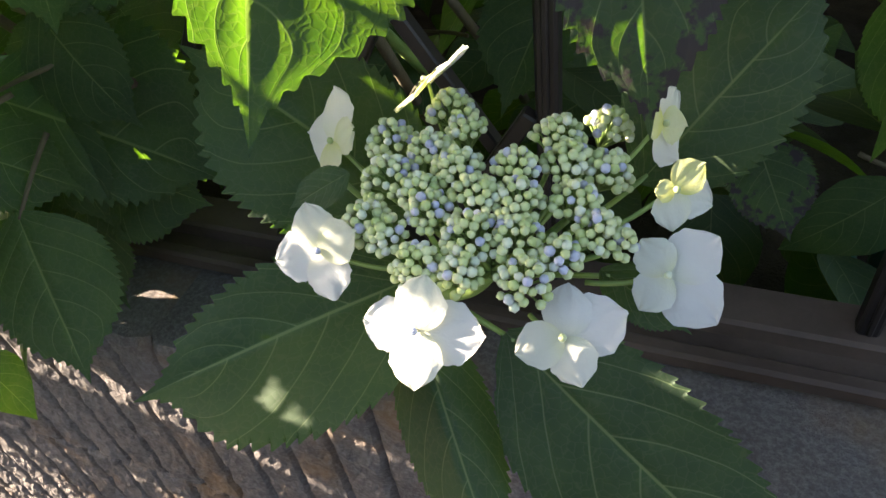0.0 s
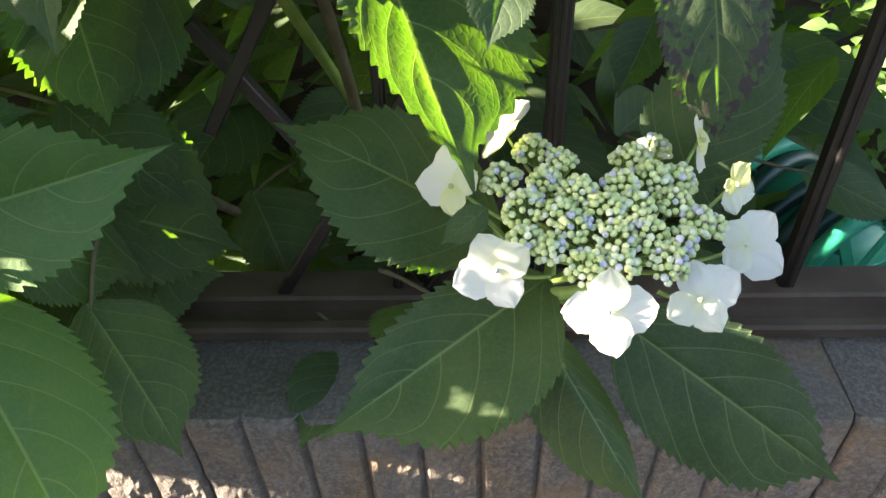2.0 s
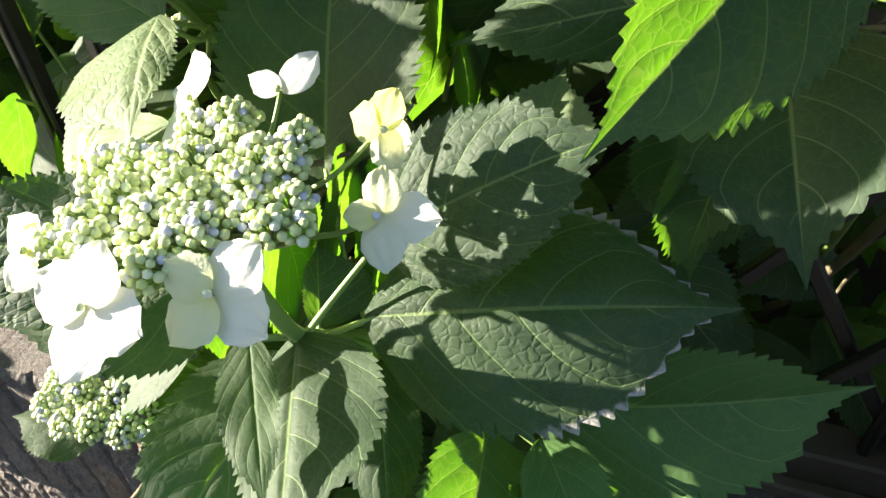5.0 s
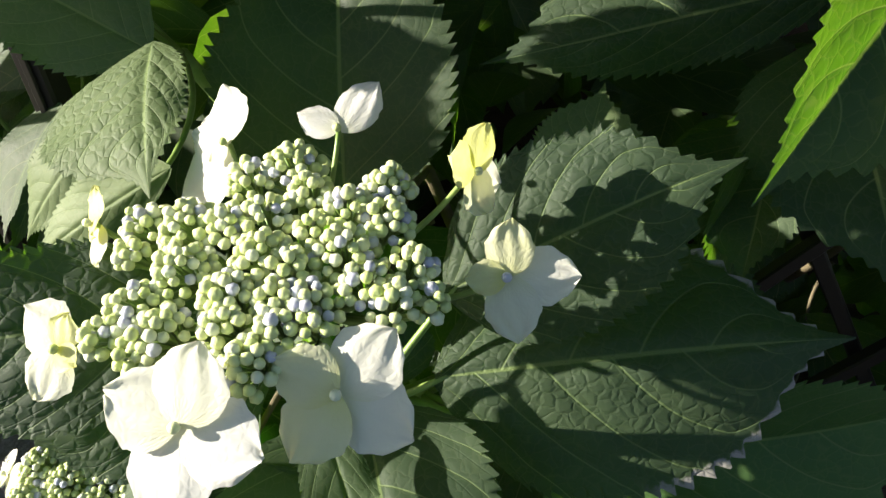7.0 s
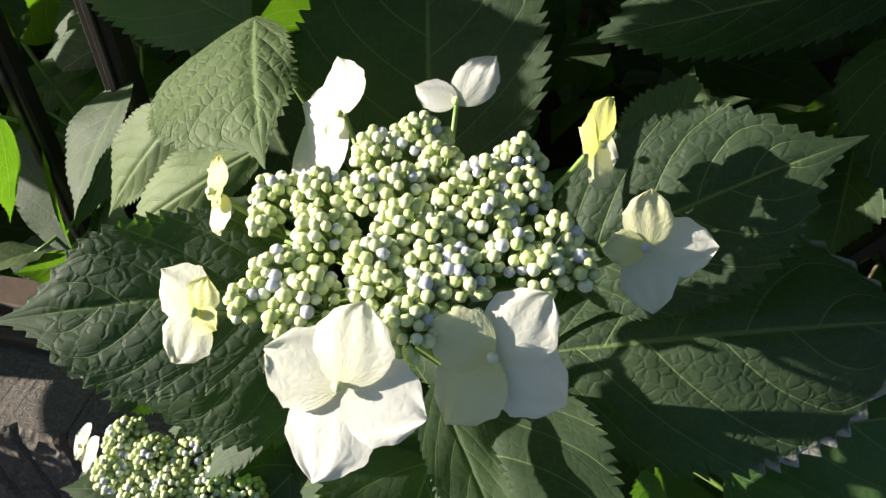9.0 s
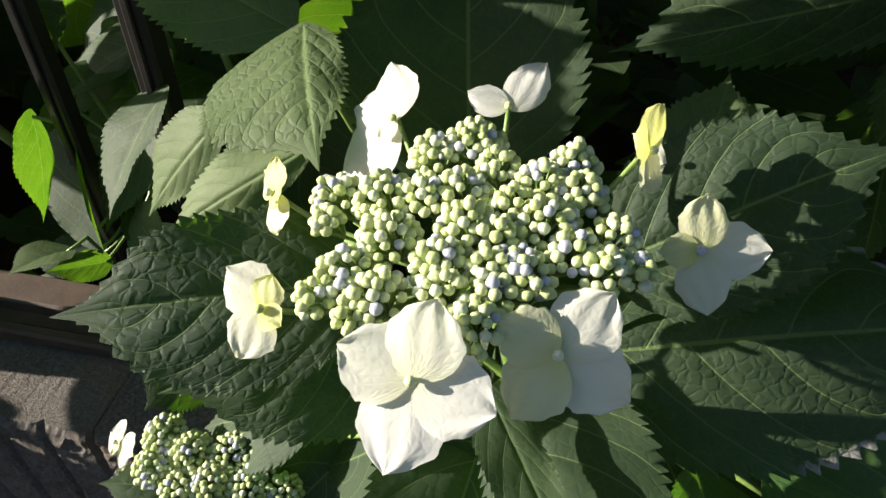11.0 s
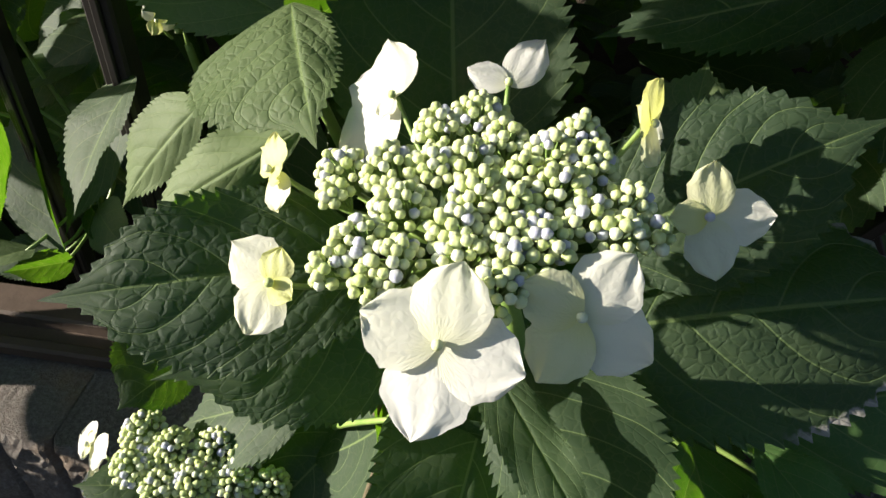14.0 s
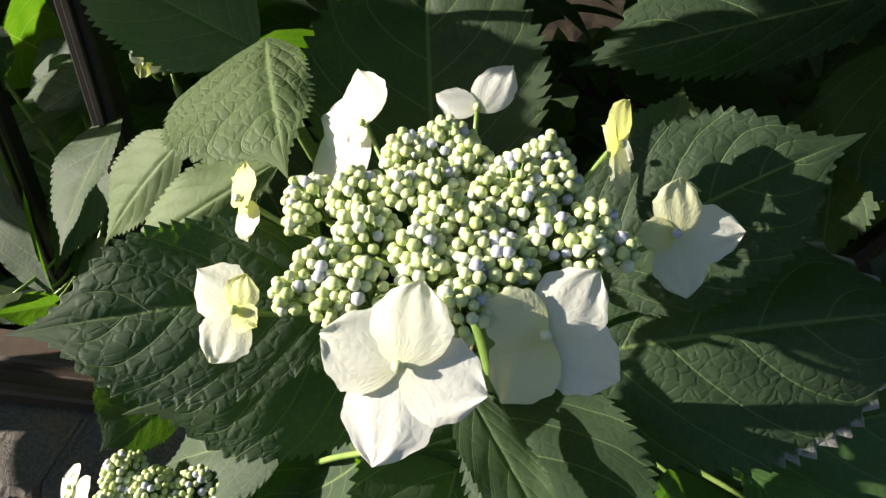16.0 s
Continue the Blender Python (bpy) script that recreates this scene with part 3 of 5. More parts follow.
PANEL = (-0.295, -0.115)
LATTICE_PITCH, LATTICE_LEAN, LATTICE_TOP = 0.0945, 0.62, 0.92
for k in range(-8, 9):
    foot = -0.2765 + LATTICE_PITCH * k
    for lean, yoff in ((LATTICE_LEAN, -0.004), (-LATTICE_LEAN, 0.006)):
        low, high = 0.622, LATTICE_TOP
        # cut each bar off at the two sides of the panel
        if lean > 0:
            low, high = max(low, low + (PANEL[0] - foot) / lean), min(high, 0.622 + (PANEL[1] - foot) / lean)
        else:
            low, high = max(low, low + (PANEL[1] - foot) / lean), min(high, 0.622 + (PANEL[0] - foot) / lean)
        if high - low > 0.03:
            bar((foot + lean * (low - 0.622), low), (foot + lean * (high - 0.622), high), 0.0040, yoff)

# hose reel behind the fence
reel = thing("hose_reel", "green plastic hose reel wound with dark green hose", "hose reel", (0.203, 0.358, 0.462))


def ring_bm(radius, thick, major=40, minor=10):
    bm = bmesh.new()
    grid = [[bm.verts.new(((radius + thick * math.cos(b)) * math.cos(a), thick * math.sin(b), (radius + thick * math.cos(b)) * math.sin(a))) for b in [6.2832 * j / minor for j in range(minor)]] for a in [6.2832 * i / major for i in range(major)]]
    for i in range(major):
        for j in range(minor):
            bm.faces.new((grid[i][j], grid[(i + 1) % major][j], grid[(i + 1) % major][(j + 1) % minor], grid[i][(j + 1) % minor]))
    return bm


for k in range(4):
    o = part("hose_coil", ring_bm(0.066 + 0.003 * (k % 2), 0.0085), HOSE, reel, "dark green garden hose", True)
    o.location = (0, 0.014 + k * 0.026, 0.0)
    o.rotation_euler = (0.10 * (k % 3 - 1), 0, 0.12 * (k % 2))
drum = bmesh.new()
bmesh.ops.create_cone(drum, cap_ends=True, segments=36, radius1=0.058, radius2=0.058, depth=0.118)
bmesh.ops.bevel(drum, geom=[e for e in drum.edges if len(e.link_faces) == 2 and e.calc_face_angle(0) > 1], offset=0.003, segments=2, affect="EDGES")
drum.transform(Matrix.Rotation(math.pi / 2, 4, "X") @ Matrix.Translation((0, 0, -0.05)))
part("drum", drum, REEL, reel, "bright green plastic drum", True)
for yy in (-0.006, 0.112):
    o = part("flange", ring_bm(0.080, 0.009), REEL, reel, "bright green plastic flange", True)
    o.location = (0, yy, 0.0)
    for k in range(3):
        sp = part("spoke", box_bm(-0.080, 0.080, -0.004, 0.004, -0.008, 0.008, 0.002), REEL, reel)
        sp.location, sp.rotation_euler = (0, yy, 0), (0, k * math.pi / 3, 0)
for yy in (-0.010, 0.116):
    part("leg", box_bm(-0.012, 0.012, yy - 0.004, yy + 0.004, -0.150, 0.0, 0.002), REEL, reel)
part("foot", box_bm(-0.08, 0.08, -0.02, 0.125, -0.164, -0.148, 0.004), REEL, reel)
reel.rotation_euler = (0, 0, 0.45)

# ---- foliage behind the fence, and added leaf masses that block light ----
def foliage(name, count, box, size, label, category, seed, mat, droop=0.5, pale=0.0, clear=None):
    """A thicket of many small pointed leaves, too many to count."""
    rnd = random.Random(seed)
    verts, faces, uvs, sizes = [], [], [], []
    ns, nu = 8, 2
    prof = [0.05, 0.55, 0.88, 1.0, 0.95, 0.78, 0.52, 0.24, 0.0]
    for _ in range(count):
        p = Vector([rnd.uniform(*box[i]) for i in range(3)])
        if clear:
            q = p - SUN_FROM * ((p.x - 0.45) / SUN_FROM.x)
            if clear[0] < q.y < clear[1] and clear[2] < q.z < clear[3]:
                continue
        yaw, pitch, roll = rnd.uniform(0, 6.28), rnd.uniform(-1.1, 0.35) * droop * 2, rnd.gauss(0, 0.45)
        m = Euler((pitch, roll, yaw)).to_matrix()
        ln = size * rnd.uniform(0.6, 1.15)
        wd = ln * rnd.uniform(0.26, 0.36)
        o = len(verts)
        for i in range(ns + 1):
            q = i / ns
            for j in range(-nu, nu + 1):
                u = j / nu
                v = Vector((u * wd * prof[i], q * ln, abs(u) * wd * 0.25 * prof[i] - 0.25 * ln * q * q))
                verts.append(p + m @ v)
                uvs.append((u * 0.5 + 0.5, q))
                sizes.append((abs(u) * wd * prof[i] * 100, q * ln * 100))
        w = 2 * nu + 1
        for i in range(ns):
            for j in range(w - 1):
                k = o + i * w + j
                faces.append((k, k + 1, k + w + 1, k + w))
    ob = new(name, mesh_from(name, verts, faces, mat, (uvs, sizes)))
    ob.color = (pale, pale, pale, 1)
    return tagged(ob, label, category, kind="stuff")


foliage("shrub_foliage", 1600, ((-1.7, 0.10), (0.27, 0.95), (0.36, 1.55)), 0.12, "dense shaded hydrangea foliage behind the fence", "foliage", 21, LEAF, clear=(0.58, 0.95, 0.40, 0.82))
# Unseen canopy, added to keep skylight off the background.
foliage("shrub_foliage", 1900, ((-1.6, 0.8), (0.26, 1.3), (1.25, 1.7)), 0.13, "unseen overhead foliage added to darken the bed below", "foliage", 22, LEAF, clear=(0.58, 0.95, 0.40, 0.82))
# Out-of-view leaves, added above the shrub as a shade.
foliage("shrub_foliage", 330, ((-0.62, -0.20), (0.03, 0.20), (1.07, 1.32)), 0.10, "unseen leaves added above the fence to shade the shrub", "foliage", 27, LEAF)
# Added above the view so that leaves at the fence stay dark.
foliage("shrub_foliage", 620, ((-0.42, 0.22), (0.17, 0.48), (0.95, 1.30)), 0.11, "unseen upper leaves added to shade the leaves by the fence", "foliage", 25, LEAF)
foliage("shrub_foliage", 420, ((-1.1, 0.6), (0.95, 1.45), (0.34, 0.85)), 0.13, "low shaded hydrangea growth at the back of the bed", "foliage", 36, LEAF)
# Unseen leaf mass on the sun side, added to shade the wall.
foliage("shrub_foliage", 90, ((-1.30, -0.93), (-0.05, 0.15), (0.60, 0.72)), 0.10, "unseen low leaves added to keep sun off the wall", "foliage", 26, LEAF)
# A few offscreen leaves, added to break up sun on the wall face.
foliage("shrub_foliage", 16, ((-1.08, -0.95), (-0.070, -0.01), (0.77, 0.83)), 0.09, "unseen leaves added to thin the sun patches on the wall", "foliage", 33, LEAF)
# Added light block inside the shrub, mostly hidden by the front leaves.
foliage("shrub_foliage", 80, ((-0.47, -0.41), (0.00, 0.17), (0.60, 0.75)), 0.06, "mostly hidden leaves added inside the hydrangea to block light", "foliage", 34, LEAF)
# Offscreen leaves, added to cut the low sun into dapples.
foliage("shrub_foliage", 18, ((-1.25, -0.98), (0.12, 0.30), (0.78, 0.98)), 0.11, "unseen leaves added along the fence to cut the sun into dapples", "foliage", 28, LEAF)
# Leaf cluster added as a sun block for the foliage behind it.
foliage("shrub_foliage", 60, ((-0.64, -0.44), (0.26, 0.50), (0.70, 0.98)), 0.10, "leaves added behind the fence to keep sun off the background", "foliage", 29, LEAF)
# Higher offscreen leaves, also added to cut the sun.
foliage("shrub_foliage", 60, ((-1.50, -0.95), (0.14, 0.32), (1.10, 1.45)), 0.12, "unseen high leaves added along the fence to cut the sun", "foliage", 30, LEAF)
# Added above the view to darken the leaves at the back.
foliage("shrub_foliage", 170, ((-0.78, -0.36), (0.09, 0.24), (1.06, 1.36)), 0.10, "unseen leaves added over the sunny end to cut skylight", "foliage", 31, LEAF)
# Out-of-view cluster, added to keep sun off the blotched leaf.
foliage("shrub_foliage", 22, ((-0.24, -0.15), (0.00, 0.06), (0.99, 1.05)), 0.07, "unseen leaf cluster added to shade the blotched leaf", "foliage", 32, LEAF)
# Large unseen block on the sun side, added to darken the background.
foliage("shrub_foliage", 1000, ((-2.6, -1.4), (0.27, 1.2), (0.35, 1.75)), 0.2, "unseen dense leaf mass added to block sun behind the fence", "foliage", 24, LEAF, clear=(0.58, 0.95, 0.40, 0.82))
foliage("box_foliage", 900, ((0.36, 0.76), (0.62, 0.92), (0.34, 0.70)), 0.038, "small bright leaves of a clipped shrub in the garden", "foliage", 23, LEAF, 0.3, 0.6)

# ---- the shrub ----
shoot_a = shoot_thing((-0.127, 0.067, 0.731), (-0.10, 0.32, 0.55), "hydrangea shoot with broad dark green toothed leaves", near=True)
shoot_b = shoot_thing((-0.448, 0.014, 0.828), (-0.42, 0.33, 0.55), "hydrangea shoot with large partly sunlit toothed leaves", near=True)
shoot_c = shoot_thing((-0.235, 0.16, 0.90), (-0.24, 0.36, 0.55), "hydrangea shoot with hanging leaves, some lit through", mat=SHADED_STEM, near=True)
shoot_d = shoot_thing((-0.29, 0.06, 1.02), (-0.22, 0.40, 0.55), "tall hydrangea shoot with leaves bent over the fence", near=True)
shoot_g = shoot_thing((-0.560, 0.150, 0.862), (-0.56, 0.36, 0.55), "hydrangea shoot with pale sunlit folded leaves", near=True)
shoot_h = shoot_thing((-0.33, 0.14, 0.76), (-0.34, 0.34, 0.55), "shaded hydrangea shoot with dim leaves against the fence", mat=SHADED_STEM, near=True)
shoot_k = shoot_thing((-0.20, 0.30, 0.72), (-0.20, 0.45, 0.55), "shaded hydrangea shoot behind the fence", mat=SHADED_STEM)
shoot_n = shoot_thing((-0.70, 0.20, 0.74), (-0.72, 0.36, 0.55), "bright sunlit shoot growing through the fence")
shoot_m = shoot_thing((-0.46, 0.17, 0.80), (-0.46, 0.33, 0.55), "shaded hydrangea shoot at the fence, many leaves added to block sun", mat=SHADED_STEM)
# Offscreen shoot, added only to carry two sun-blocking leaves.
shoot_r = shoot_thing((-0.79, 0.12, 0.92), (-0.82, 0.32, 0.55), "unseen shoot added along the fence, its leaves block the sun")
shoot_q = shoot_thing((-0.52, 0.05, 0.72), (-0.50, 0.32, 0.55), "low hydrangea shoot in dappled light over the wall")

CLUSTERS_B = [(-0.0052, 0.0281, 0.0089), (-0.0144, 0.0230, 0.0068), (0.0031, 0.0173, 0.0054), (-0.0234, 0.0051, 0.0082), (-0.0372, 0.0078, 0.0072), (-0.0367, -0.0015, 0.0043), (-0.0188, -0.0092, 0.0077), (-0.0271, -0.0187, 0.0073), (-0.0179, -0.0255, 0.0072), (-0.0321, -0.0247, 0.0051), (-0.0220, -0.0293, 0.0042), (-0.0124, 0.0050, 0.0065), (-0.0048, 0.0069, 0.0071), (-0.0005, -0.0053, 0.0076), (-0.0051, -0.0157, 0.0065), (0.0065, -0.0081, 0.0060), (0.0214, 0.0213, 0.0066), (0.0148, 0.0106, 0.0072), (0.0236, 0.0092, 0.0065), (0.0173, -0.0016, 0.0072), (0.0236, -0.0096, 0.0060), (0.0322, -0.0044, 0.0064), (0.0305, -0.0133, 0.0062), (0.0373, -0.0116, 0.0036), (0.0137, -0.0171, 0.0063), (0.0068, -0.0165, 0.0058), (-0.0028, -0.0234, 0.0059), (0.0049, -0.0305, 0.0066), (0.0080, -0.0232, 0.0052), (0.0157, -0.0223, 0.0048), (0.0096, 0.0037, 0.0051)]
CLUSTERS_A = [(-0.0324, 0.0580, 0.0092), (-0.0215, 0.0445, 0.0070), (-0.0475, 0.0367, 0.0092), (-0.0298, 0.0315, 0.0076), (-0.0392, 0.0164, 0.0094), (-0.0396, -0.0017, 0.0078), (-0.0302, -0.0063, 0.0065), (-0.0169, 0.0224, 0.0086), (-0.0256, 0.0107, 0.0072), (-0.0200, 0.0034, 0.0070), (-0.0074, 0.0123, 0.0083), (-0.0171, -0.0151, 0.0079), (-0.0045, -0.0019, 0.0088), (0.0051, 0.0146, 0.0084), (0.0093, 0.0484, 0.0094), (0.0235, 0.0636, 0.0085), (0.0163, 0.0358, 0.0090), (0.0280, 0.0372, 0.0088), (0.0219, 0.0194, 0.0083), (0.0308, 0.0119, 0.0078), (0.0369, 0.0105, 0.0054), (0.0085, 0.0006, 0.0082), (0.0146, -0.0120, 0.0080), (0.0008, 0.0281, 0.0075), (-0.0035, -0.0145, 0.0067), (0.0218, -0.0005, 0.0063)]
CLUSTERS_C = [(0.0027, 0.0125, 0.0092), (0.0162, 0.0075, 0.0089), (0.0032, -0.0006, 0.0086), (0.0328, 0.0101, 0.0083), (0.0437, 0.0088, 0.0078), (0.0285, -0.0034, 0.0092), (0.0428, -0.0030, 0.0082), (0.0168, -0.0071, 0.0075), (0.0563, -0.0005, 0.0068)]
head_b = flower_head((-0.4595, 0.0055, 0.8914), (-0.118, -0.083, 0.989), CLUSTERS_B, (-0.448, 0.016, 0.826), 0.010, 0.055, "sunlit lacecap hydrangea head, green buds ringed by white florets", 5, 0.94)
head_a = flower_head((-0.0942, 0.0542, 0.7664), (0.083, -0.225, 0.971), CLUSTERS_A, (-0.127, 0.067, 0.729), 0.010, 0.050, "shaded lacecap hydrangea head, green buds ringed by white florets", 6, 1.02)
CENTRE_C = (-0.585, 0.006, 0.745)
head_c = flower_head(CENTRE_C, (-0.1, -0.3, 0.95), CLUSTERS_C, (-0.52, 0.05, 0.70), 0.008, 0.050, "smaller lacecap hydrangea head low over the wall", 7, 0.95)
head_d = flower_head((-0.655, 0.245, 0.810), (0, -0.2, 1), [(0.0, 0.0, 0.008)], (-0.66, 0.27, 0.74), 0.004, 0.02, "small far hydrangea head behind the fence", 8)
leaf(shoot_a, (-0.1397, 0.1000, 0.7337), (-0.2405, 0.1153, 0.7885), (-0.1898, 0.1472, 0.7730), (-0.1867, 0.0704, 0.7385), arch=0.04)
leaf(shoot_a, (-0.1207, 0.0677, 0.7370), (-0.2145, 0.0017, 0.7120), (-0.1763, 0.0437, 0.7452), (-0.1457, -0.0002, 0.7183), arch=0.05)
leaf(shoot_a, (-0.1257, 0.0573, 0.7205), (-0.0779, -0.0031, 0.6610), (-0.1293, 0.0363, 0.6826), (-0.0872, 0.0375, 0.6768), arch=0.03)
leaf(shoot_a, (-0.0922, 0.0576, 0.7232), (0.0215, 0.0285, 0.6368), (-0.0821, 0.0310, 0.6781), (-0.0070, 0.0576, 0.6884), arch=0.05)
leaf(shoot_a, (-0.0596, 0.1245, 0.7408), (-0.0073, 0.1599, 0.8096), (-0.0723, 0.1513, 0.7672), (-0.0167, 0.1322, 0.7569), arch=0.04)
leaf(shoot_a, (-0.1467, 0.0703, 0.7737), (-0.1657, 0.0584, 0.7641), (-0.1594, 0.0680, 0.7731), (-0.1535, 0.0597, 0.7643), arch=0.05)
leaf(shoot_a, (-0.0655, 0.0815, 0.7367), (-0.0331, 0.0695, 0.7263), (-0.0503, 0.0851, 0.7365), (-0.0541, 0.0692, 0.7272), arch=0.05)
leaf(shoot_c, (-0.1999, 0.1555, 0.8796), (-0.1522, 0.0334, 0.8067), (-0.1955, 0.0779, 0.8538), (-0.1276, 0.1224, 0.8291), arch=0.0, droop=0.0, pleats=0.7)
leaf(shoot_c, (-0.1384, 0.0931, 0.8657), (-0.1470, 0.0738, 0.8396), (-0.1550, 0.0817, 0.8570), (-0.1309, 0.0820, 0.8523), arch=0.05)
leaf(shoot_c, (-0.0714, 0.1133, 0.8790), (-0.0542, 0.0874, 0.7871), (-0.0855, 0.0959, 0.8328), (-0.0396, 0.1046, 0.8282), arch=0.06, spots=1.0)
leaf(shoot_c, (-0.3107, 0.1528, 0.8883), (-0.2939, 0.0648, 0.8451), (-0.3409, 0.1111, 0.8637), (-0.2705, 0.1063, 0.8825), arch=0.1)
leaf(shoot_c, (-0.3149, 0.1618, 0.8464), (-0.3283, 0.0993, 0.8141), (-0.3576, 0.1352, 0.8298), (-0.3084, 0.1129, 0.8308), arch=0.05)
leaf(shoot_c, (-0.2789, 0.1449, 0.8963), (-0.1654, 0.0885, 0.8704), (-0.2295, 0.0943, 0.8614), (-0.2112, 0.0900, 0.9198), arch=0.06, pale=0.3)
leaf(shoot_d, (-0.3150, 0.0820, 0.9630), (-0.3611, 0.0194, 0.9113), (-0.3559, 0.0390, 0.9493), (-0.3123, 0.0500, 0.9238), arch=0.0, droop=0.0, pleats=0.8)
leaf(shoot_d, (-0.3141, 0.1498, 0.9103), (-0.4325, 0.1319, 0.8770), (-0.3697, 0.1397, 0.8753), (-0.3748, 0.1719, 0.9140), arch=0.03, pleats=1.0)
leaf(shoot_b, (-0.4295, 0.0273, 0.8298), (-0.3117, 0.0483, 0.8487), (-0.3811, 0.0079, 0.8066), (-0.3891, 0.0797, 0.8445), arch=0.05, burnt=1.0, pleats=1.0)
leaf(shoot_b, (-0.3751, 0.0370, 0.7889), (-0.2626, 0.0627, 0.8106), (-0.3130, 0.0500, 0.8320), (-0.3250, 0.0260, 0.7730), arch=0.05, pale=0.2, fresh=0.45)
leaf(shoot_b, (-0.3781, 0.0676, 0.8118), (-0.3196, 0.0815, 0.8158), (-0.3463, 0.0871, 0.8302), (-0.3457, 0.0666, 0.8060), arch=0.04)
leaf(shoot_b, (-0.4285, 0.0396, 0.8542), (-0.3537, 0.0594, 0.8985), (-0.4017, 0.0700, 0.8921), (-0.3757, 0.0318, 0.8634), arch=0.05, pleats=1.0)
leaf(shoot_b, (-0.4477, 0.0131, 0.8313), (-0.4161, -0.0592, 0.8305), (-0.4508, -0.0205, 0.8224), (-0.4007, -0.0213, 0.8372), arch=0.01)
leaf(shoot_b, (-0.4549, -0.0002, 0.8441), (-0.4228, -0.0504, 0.8366), (-0.4530, -0.0229, 0.8419), (-0.4336, -0.0204, 0.8409), arch=0.02)
leaf(shoot_b, (-0.3847, 0.0226, 0.7890), (-0.3788, -0.0603, 0.7799), (-0.3969, -0.0350, 0.7976), (-0.3502, -0.0155, 0.7770), arch=0.05, pale=0.35, fresh=0.6)
leaf(shoot_b, (-0.3653, 0.0210, 0.7953), (-0.3334, -0.0284, 0.7807), (-0.3714, 0.0041, 0.7973), (-0.3429, 0.0142, 0.7915), arch=0.08, pale=0.35, fresh=0.6)
leaf(shoot_b, (-0.3545, 0.0267, 0.7741), (-0.2925, -0.0460, 0.6947), (-0.3516, -0.0307, 0.7550), (-0.2937, 0.0076, 0.7070), arch=0.05, pale=0.35, fresh=0.5)
leaf(shoot_b, (-0.4887, 0.0145, 0.8621), (-0.5690, -0.0176, 0.8621), (-0.5302, 0.0174, 0.8761), (-0.5153, -0.0213, 0.8498), arch=0.05, pleats=1.0)
leaf(shoot_b, (-0.4758, 0.0210, 0.8416), (-0.5450, -0.0179, 0.8371), (-0.5179, 0.0127, 0.8397), (-0.5024, -0.0167, 0.8197), arch=0.05, pleats=1.0)
leaf(shoot_b, (-0.4759, 0.0935, 0.8317), (-0.4931, 0.1731, 0.9183), (-0.5300, 0.1182, 0.8699), (-0.4382, 0.1195, 0.8704), arch=0.04)
leaf(shoot_b, (-0.3925, 0.1130, 0.8301), (-0.3859, 0.1405, 0.8704), (-0.4094, 0.1304, 0.8517), (-0.3667, 0.1232, 0.8563), arch=0.12, pale=0.6)
leaf(shoot_b, (-0.4470, 0.0247, 0.8204), (-0.4577, 0.0505, 0.8375), (-0.4570, 0.0350, 0.8303), (-0.4348, 0.0467, 0.8280), arch=0.08)
leaf(shoot_b, (-0.4533, 0.0176, 0.8132), (-0.4651, -0.0651, 0.7987), (-0.4857, -0.0247, 0.8131), (-0.4428, -0.0313, 0.7973), arch=0.05)
leaf(shoot_b, (-0.4301, 0.0321, 0.8004), (-0.4031, -0.0258, 0.7884), (-0.4323, 0.0005, 0.7937), (-0.4048, 0.0096, 0.7894), arch=0.05)
# Two offscreen blockers that shade the leaf behind the sunlit head.
leaf(shoot_r, (-0.790, 0.110, 0.925), (-0.780, 0.075, 1.005), (-0.785, 0.050, 0.950), (-0.780, 0.115, 0.975), arch=0.05)
leaf(shoot_r, (-0.795, 0.125, 0.915), (-0.785, 0.135, 1.000), (-0.780, 0.095, 0.960), (-0.780, 0.158, 0.955), arch=0.05)
leaf(shoot_g, (-0.5334, 0.0923, 0.8978), (-0.5093, 0.0339, 0.8829), (-0.5605, 0.0661, 0.8781), (-0.5128, 0.0737, 0.8931), arch=0.06, pale=0.6, pleats=1.0)
leaf(shoot_g, (-0.5403, 0.1002, 0.8900), (-0.6156, 0.1164, 0.9147), (-0.5978, 0.0950, 0.8931), (-0.5514, 0.1221, 0.9148), arch=0.05, pale=0.6)
leaf(shoot_g, (-0.5271, 0.0722, 0.8631), (-0.5855, 0.0565, 0.8236), (-0.5686, 0.0739, 0.8478), (-0.5433, 0.0643, 0.8413), arch=0.06, pale=1.0)
leaf(shoot_g, (-0.5734, 0.0960, 0.8540), (-0.6117, 0.0839, 0.8072), (-0.6121, 0.1015, 0.8284), (-0.5807, 0.0878, 0.8300), arch=0.05, pale=0.8)
leaf(shoot_h, (-0.3323, 0.0719, 0.7188), (-0.2925, 0.0327, 0.6519), (-0.3360, 0.0400, 0.6896), (-0.2867, 0.0709, 0.6728), arch=0.05)
leaf(shoot_h, (-0.3719, 0.1126, 0.7523), (-0.2889, 0.1618, 0.6734), (-0.3218, 0.1930, 0.7417), (-0.3379, 0.1026, 0.7023), arch=0.04)
leaf(shoot_h, (-0.3609, 0.0735, 0.7536), (-0.3244, 0.1033, 0.7071), (-0.3486, 0.1107, 0.7404), (-0.3369, 0.0750, 0.7095), arch=0.05)
leaf(shoot_h, (-0.3276, 0.1494, 0.8532), (-0.3226, 0.1307, 0.7770), (-0.3427, 0.1126, 0.8201), (-0.3061, 0.1778, 0.7930), arch=0.02)
leaf(shoot_h, (-0.3078, 0.1959, 0.8380), (-0.3343, 0.1318, 0.7745), (-0.3487, 0.1466, 0.8020), (-0.2974, 0.1789, 0.7895), arch=0.05)
